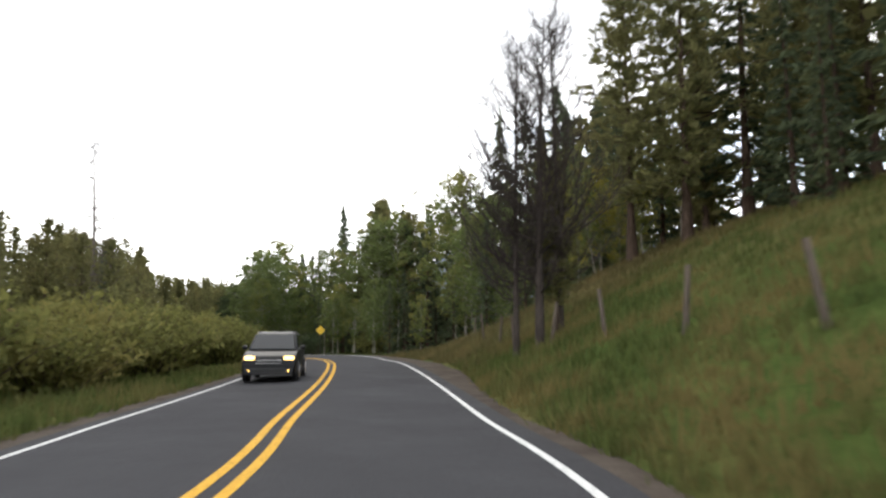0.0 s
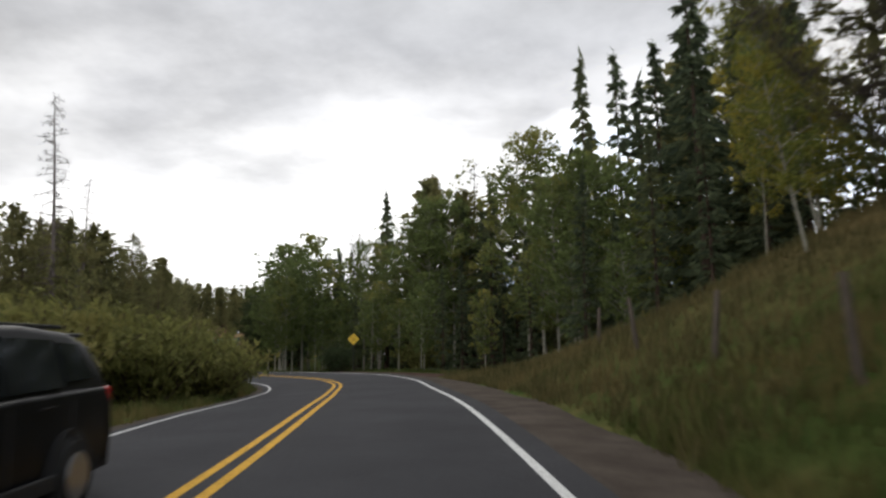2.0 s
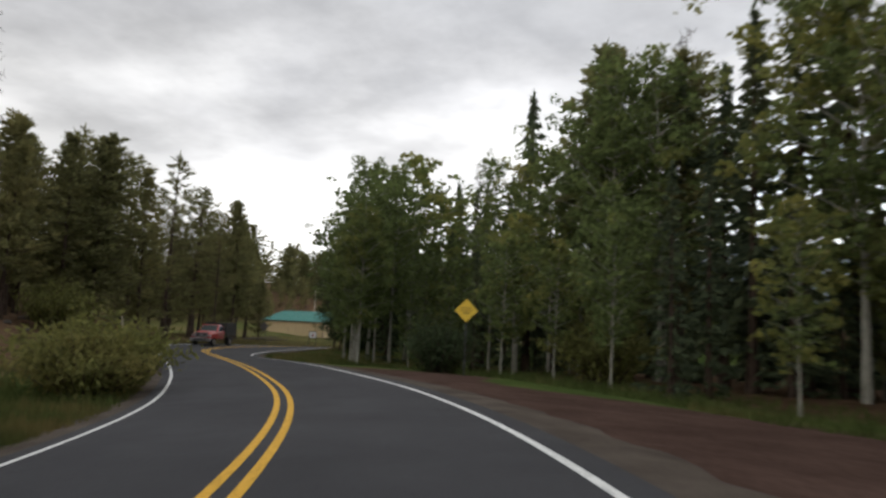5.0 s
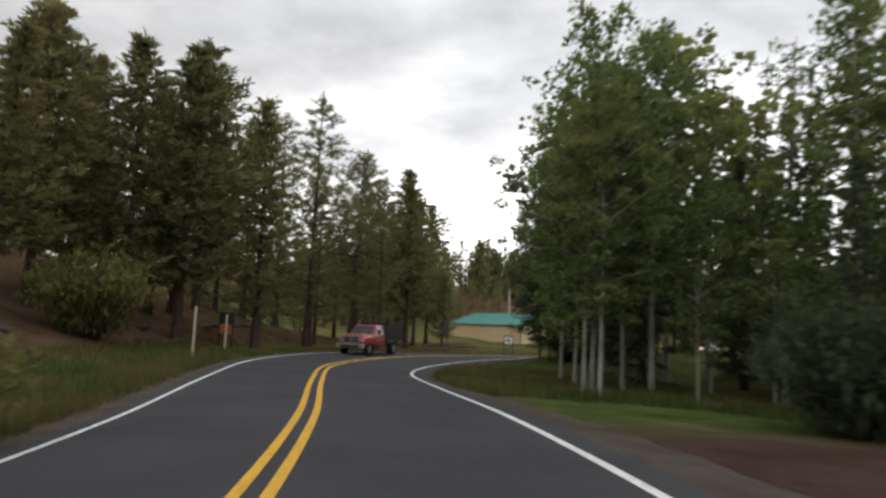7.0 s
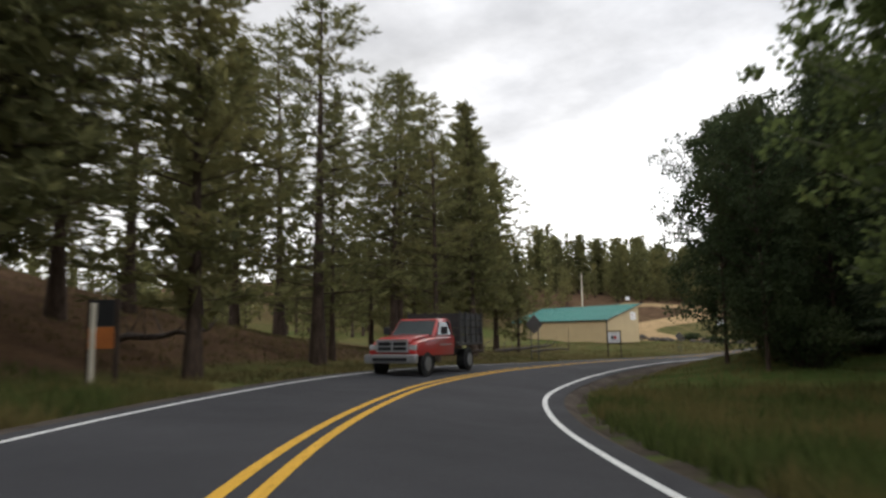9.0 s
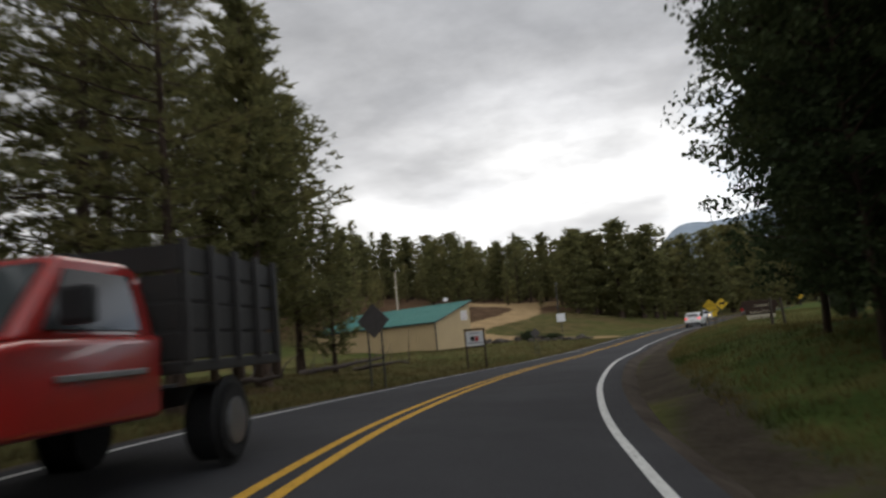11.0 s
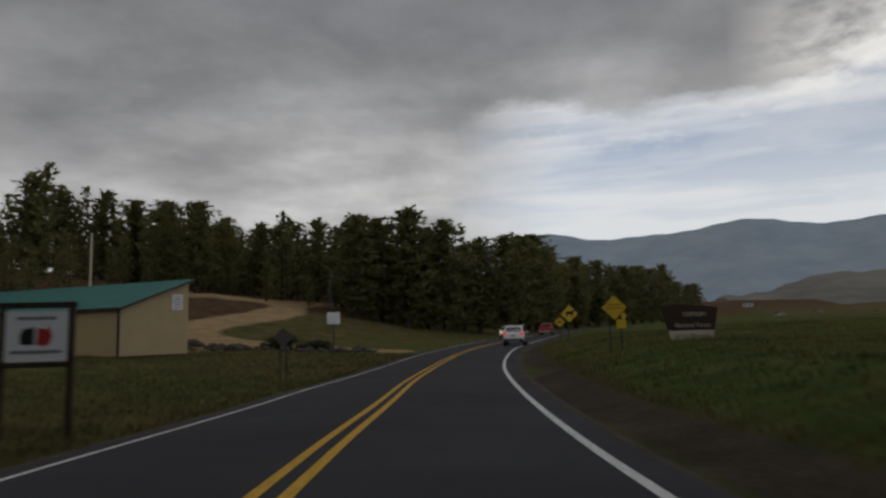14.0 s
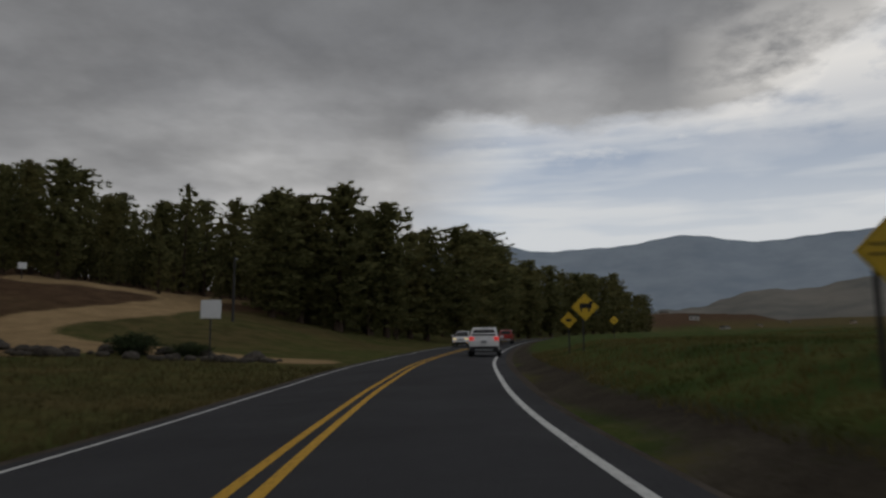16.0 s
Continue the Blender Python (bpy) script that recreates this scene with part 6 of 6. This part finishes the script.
def small_signs():
    x, y = -53.85, 190.3
    z = ground_z(x, y)
    s = thing("blank_sign", x, y, z - 0.1, 8, "blank white square sign on one post", "sign")
    t = 1.0 - z + 0.1
    part("panel", bm_box(0.98, 0.02, 0.92, 0, -0.03, t - 0.62, 0.006), M_SHEET, s, "white square panel")
    part("post", bm_box(0.08, 0.07, t + 0.2, 0, 0.02, 0, 0.008), M_POST, s)
    x, y = -76.5, 218.1
    s = thing("blank_sign", x, y, ground_z(x, y) - 0.1, 15, "small white sign on the hillside", "sign")
    part("panel", bm_box(0.7, 0.02, 0.55, 0, -0.03, 1.0, 0.006), M_SHEET, s)
    part("post", bm_box(0.07, 0.06, 1.4, 0, 0.02, 0, 0.008), M_POST, s)
    # stakes and a panel at the foot of the pine slope
    for x, y, top in ((-41.42, 95.2, 1.09), (-46.5, 101.4, 0.85)):
        z = ground_z(x, y)
        s = thing("marker_stake", x, y, z - 0.1, 25, "pale wooden marker stake in the grass", "post", "stakes at the slope")
        part("stake", bm_box(0.09, 0.09, max(1.5, top - z + 0.1), 0, 0, 0, 0.01), M_PALEPOST, s)
    x, y = -47.2, 102.0
    z = ground_z(x, y)
    s = thing("trail_sign", x, y, z - 0.1, 25, "dark trail board with an orange panel on posts", "sign")
    for px in (-0.36, 0.36):
        part("post", bm_box(0.09, 0.09, 2.2, px, 0.04, 0, 0.01), M_TIMBER, s)
    part("panel", bm_box(0.66, 0.04, 0.62, 0, -0.03, 1.55, 0.008), M_INK, s, "black upper panel")
    part("panel", bm_box(0.66, 0.04, 0.50, 0, -0.03, 1.02, 0.008), M_ORANGE, s, "orange lower panel")


board_sign()
forest_sign()
small_signs()


# ---- posts and poles ----
def fence_post(x, y, h, lean, group):
    ob = thing("fence_post", x, y, ground_z(x, y) - 0.25, random.uniform(0, 90), "weathered grey wooden fence post in tall grass", "post", group)
    ob.rotation_euler = Euler((radians(lean), radians(lean * 0.5), random.uniform(0, 1.5)))
    part("post", bm_cyl(0.075, h + 0.25, 0, 0, 0, 8, 0.06), M_FENCE, ob)


for k, (s, d, h) in enumerate(((10, 8.4, 1.4), (14.5, 8.2, 1.5), (19, 8.0, 1.4), (24, 7.8, 1.5), (29, 7.7, 1.4), (34, 8.2, 1.4), (39, 8.6, 1.4), (44, 9.2, 1.3), (5, 9.0, 1.5))):
    p = place(s, d)
    fence_post(p[0], p[1], h, (-9, 4, -5, 8, -3, 5, -6, 3, 7)[k], "fence on the bank")
for k, (x, y) in enumerate(((-37.6, 143.4), (-36.9, 144.6), (-34.5, 148.0), (-33.0, 153.0))):
    fence_post(x, y, 1.25, (2, -3, 4, -2)[k], "fence in the meadow")


def utility_pole(x, y, h, mat, label, lamp):
    z = ground_z(x, y)
    ob = thing("utility_pole", x, y, z - 0.4, 20, label, "pole")
    part("shaft", bm_cyl(0.13, h + 0.4, 0, 0, 0, 10, 0.09), mat, ob)
    if lamp:
        part("lamp_arm", bm_box(0.05, 0.9, 0.05, 0, -0.45, h + 0.1, 0.01), M_POST, ob)
        part("lamp_head", bm_box(0.22, 0.4, 0.14, 0, -0.95, h + 0.05, 0.04), M_ALU, ob)


utility_pole(-58.1, 216.5, 5.6, M_POST, "grey pole with a yard lamp on the hillside", True)
utility_pole(-78.9, 202.9, 8.6, M_PALEPOST, "pale wooden pole behind the barn", False)
utility_pole(-92.0, 205.0, 5.5, M_POST, "thin grey pole behind the barn", False)


# ---- rocks, logs, clutter ----
def rock(x, y, r, group):
    rng = random.Random(int(x * 31 + y * 17))
    bm = bmesh.new()
    bmesh.ops.create_icosphere(bm, subdivisions=2, radius=r)
    for v in bm.verts:
        k = 1 + 0.28 * noise.noise(v.co * (1.6 / r) + Vector((x, y, 0)))
        v.co = Vector((v.co.x * k * 1.2, v.co.y * k, v.co.z * k * 0.7))
    ob = new("rock", bpy.data.meshes.new("rock"))
    bm.to_mesh(ob.data)
    bm.free()
    ob.data.materials.append(M_ROCK)
    ob.matrix_basis = pose(x, y, ground_z(x, y) + r * 0.25, 0, 0, rng.uniform(0, 360))
    tagged(ob, "rough grey-brown boulder half sunk in grass", "rock", group)


_r = random.Random(3)
for k in range(84):
    rock(-66.0 + 15.5 * _r.random(), 190.6 + 3.8 * _r.random() ** 1.5, _r.uniform(0.12, 0.28) + 0.3 * _r.random() ** 4, "rocks along the track")
for k in range(5):
    p = place(_r.uniform(96, 114), _r.uniform(-12, -8))
    rock(p[0], p[1], _r.uniform(0.15, 0.35), "rocks on the slope")


def log(x, y, length, r, rz, up):
    ob = thing("fallen_log", x, y, ground_z(x, y) + r * 0.5, rz, "grey fallen log with broken branches", "log", "fallen wood under the pines")
    rng = np.random.default_rng(int(abs(x) * 10))
    w = np.linspace(0, 1, 7)[:, None]
    body = Soup()
    path = np.array([[0, 0, 0]]) + w * np.array([[length, 0, up]]) + rng.normal(0, 0.05, (7, 3))
    body.add(*tube(path, r * (1 - 0.6 * w[:, 0]), 8))
    part("trunk", body.mesh("trunk", M_DEAD, True), None, ob)
    for k in range(7):
        twig = Soup()
        b = path[1 + k % 6]
        e = b + rng.normal(0, 0.5, 3) + np.array([0, 0, 0.7])
        twig.add(*tube(np.array([b, (b + e) / 2 + rng.normal(0, 0.08, 3), e]), np.array([0.035, 0.025, 0.008]), 4))
        part("branch", twig.mesh("branch", M_DEAD), None, ob)


log(-62.5, 146.0, 5.0, 0.18, 25, 0.5)
log(-60.5, 149.0, 4.0, 0.14, -10, 0.25)
log(-59.5, 135.0, 5.5, 0.16, -35, 0.4)
log(-53.5, 106.0, 3.5, 0.14, 20, 0.3)
log(-47.5, 92.5, 4.0, 0.12, 5, 0.3)
log(-6.0, 98.0, 6.0, 0.16, 15, 0.9)
log(5.5, 72.0, 5.0, 0.12, 120, 0.8)


# ---- grass ----
def grass(name, seed, n, s0, s1, d0, d1, h0, h1, near=1.8, label="tall roadside grass, green with straw-coloured stems", mat=None):
    """Blades in tufts over a stretch beside the road, thicker near the asphalt."""
    rng = np.random.default_rng(seed)
    s = rng.uniform(s0, s1, n)
    d = d0 + (d1 - d0) * rng.uniform(0, 1, n) ** near
    d = d + (widen(s) if d0 > 0 else 0)
    px = np.interp(s, STATION, LINE[:, 0]) + d * np.interp(s, STATION, RIGHT[:, 0])
    py = np.interp(s, STATION, LINE[:, 1]) + d * np.interp(s, STATION, RIGHT[:, 1])
    xy = np.stack([px, py], 1)
    z = height(xy)
    k = 4
    base = np.repeat(np.c_[xy, z - 0.03], k, 0) + np.c_[rng.normal(0, 0.09, (n * k, 2)), np.zeros(n * k)]
    tall = rng.uniform(h0, h1, (n * k, 1)) * np.repeat(rng.uniform(0.6, 1.2, (n, 1)), k, 0)
    th = rng.uniform(0, 6.28, n * k)
    side = np.c_[np.cos(th), np.sin(th), np.zeros(n * k)] * (0.012 + 0.03 * tall)
    tip = base + np.c_[rng.normal(0, 0.28, (n * k, 2)), np.ones(n * k)] * tall
    v = np.stack([base - side, base + side, tip], 1).reshape(-1, 3)
    f = np.arange(n * k * 3).reshape(-1, 3)
    me = quads(name, v, f, [mat or M_GRASS])
    tagged(new(name, me), label, "grass", kind="stuff")


grass("grass", 1, 10000, -4, 33, 4.75, 22, 0.18, 0.5, 1.5)
grass("dry_grass", 8, 7000, 29, 55, 4.75, 22, 0.18, 0.5, 1.5, "brown dry grass on the roadside bank", M_DRYGRASS)
grass("grass", 2, 7000, -4, 66, -4.0, -14, 0.2, 0.5, 1.5)
grass("grass", 3, 7000, 66, 116, -4.0, -8.8, 0.15, 0.42, 1.4)
grass("grass", 4, 2500, 62, 98, 11.5, 20, 0.15, 0.45, 1.6)
grass("grass", 7, 7000, 97, 125, 4.8, 16, 0.15, 0.45, 1.6)
grass("dry_grass", 5, 20000, 118, 200, -4.0, -24, 0.08, 0.26, 1.4, "short dry grass with pine litter", M_DRYGRASS)
grass("grass", 6, 26000, 112, 205, 5.4, 26, 0.06, 0.19, 1.4)


# ---- distance: ridge, far houses, meadow shrubs ----
def build_ridge():
    shades = []
    # aerial haze is painted into both base colours, bluer on the far ridge
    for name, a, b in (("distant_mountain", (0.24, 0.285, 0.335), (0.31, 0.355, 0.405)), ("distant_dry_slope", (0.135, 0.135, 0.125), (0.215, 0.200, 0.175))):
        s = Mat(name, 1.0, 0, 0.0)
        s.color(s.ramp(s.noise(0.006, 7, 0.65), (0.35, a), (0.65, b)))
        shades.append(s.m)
    for r, tops, name, shift in ((2600, 1.0, "far_ridge", 0.0), (2000, 0.72, "near_ridge", 2.0)):
        verts, faces, n = [], [], 180
        for i in range(n):
            az = -3 + 100 * i / (n - 1)  # degrees right of +y
            e = 0.127 + 0.0015 * math.sin(az * 0.77 + 1) + 0.0006 * math.sin(az * 2.9)
            for crest, lift, spread in ((9.6, 0.011, 2.7), (24.3, 0.0145, 4.4), (38, 0.010, 4.5), (56, 0.016, 9), (80, 0.012, 8)):
                e += lift * math.exp(-(((az - crest) / spread) ** 2))
            e *= 0.45 + 0.55 * float(ease(np.array(az), -3, 2))
            if tops < 1:
                e = float(np.interp(az, (14, 19, 20.5, 26, 30, 36, 60), (0.0, 0.022, 0.034, 0.052, 0.062, 0.072, 0.085))) + 0.003 * math.sin(az * 0.9) + 0.001 * math.sin(az * 3.1)
            for k in range(7):
                u = k / 6
                rr = r * (1 - 0.42 * (1 - u)) + 40 * noise.noise(Vector((az * 0.2, u * 3, shift)))
                zz = rr * e * u**1.3 + (6 * noise.noise(Vector((az * 0.5, u * 4, 7))) if 0 < u < 1 else 0) - (25 if k == 0 else 0)
                verts.append((rr * math.sin(radians(az)) - 45, rr * math.cos(radians(az)) + 150, zz))
        for i in range(n - 1):
            for k in range(6):
                a = i * 7 + k
                faces.append((a, a + 7, a + 8, a + 1))
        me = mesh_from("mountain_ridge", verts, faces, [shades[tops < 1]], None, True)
        tagged(new("mountain_ridge", me), "wooded mountain ridge beyond the valley, blue-grey haze painted into its colour" if tops == 1 else "dry brown slope rising beyond the valley, haze mixed into its colour", "mountain", kind="structure")


build_ridge()


def far_house(x, y, w, h, rz, mat):
    z = ground_z(x, y)
    ob = thing("far_house", x, y, z - 0.3, rz, "small pale house far across the meadow", "house", "houses across the valley")
    part("wall", bm_box(w, w * 0.6, h + 0.3, 0, 0, 0, 0.02), mat, ob)
    part("roof", bm_prism([(-w * 0.34, h + 0.28), (0, h + w * 0.2), (w * 0.34, h + 0.28)], lambda a, b: w * 0.54, 0), M_POST, ob)
    for k in (-0.25, 0.2):
        part("window", bm_box(w * 0.14, 0.05, h * 0.35, k * w, -w * 0.3 - 0.03, h * 0.4), M_GLASS, ob)


M_PALEWALL, M_TANWALL = plain("pale_house_wall", (0.38, 0.37, 0.35), 0.8), plain("tan_house_wall", (0.34, 0.28, 0.21), 0.8)
_h = random.Random(11)
for k in range(13):
    az, r = radians(17 + k * 2.1 + _h.uniform(-0.4, 0.4)), _h.uniform(420, 640)
    far_house(-45 + r * math.sin(az), 155 + r * math.cos(az), _h.uniform(4, 7), _h.uniform(2.0, 2.6), _h.uniform(-40, 40), M_PALEWALL if k % 3 else M_TANWALL)
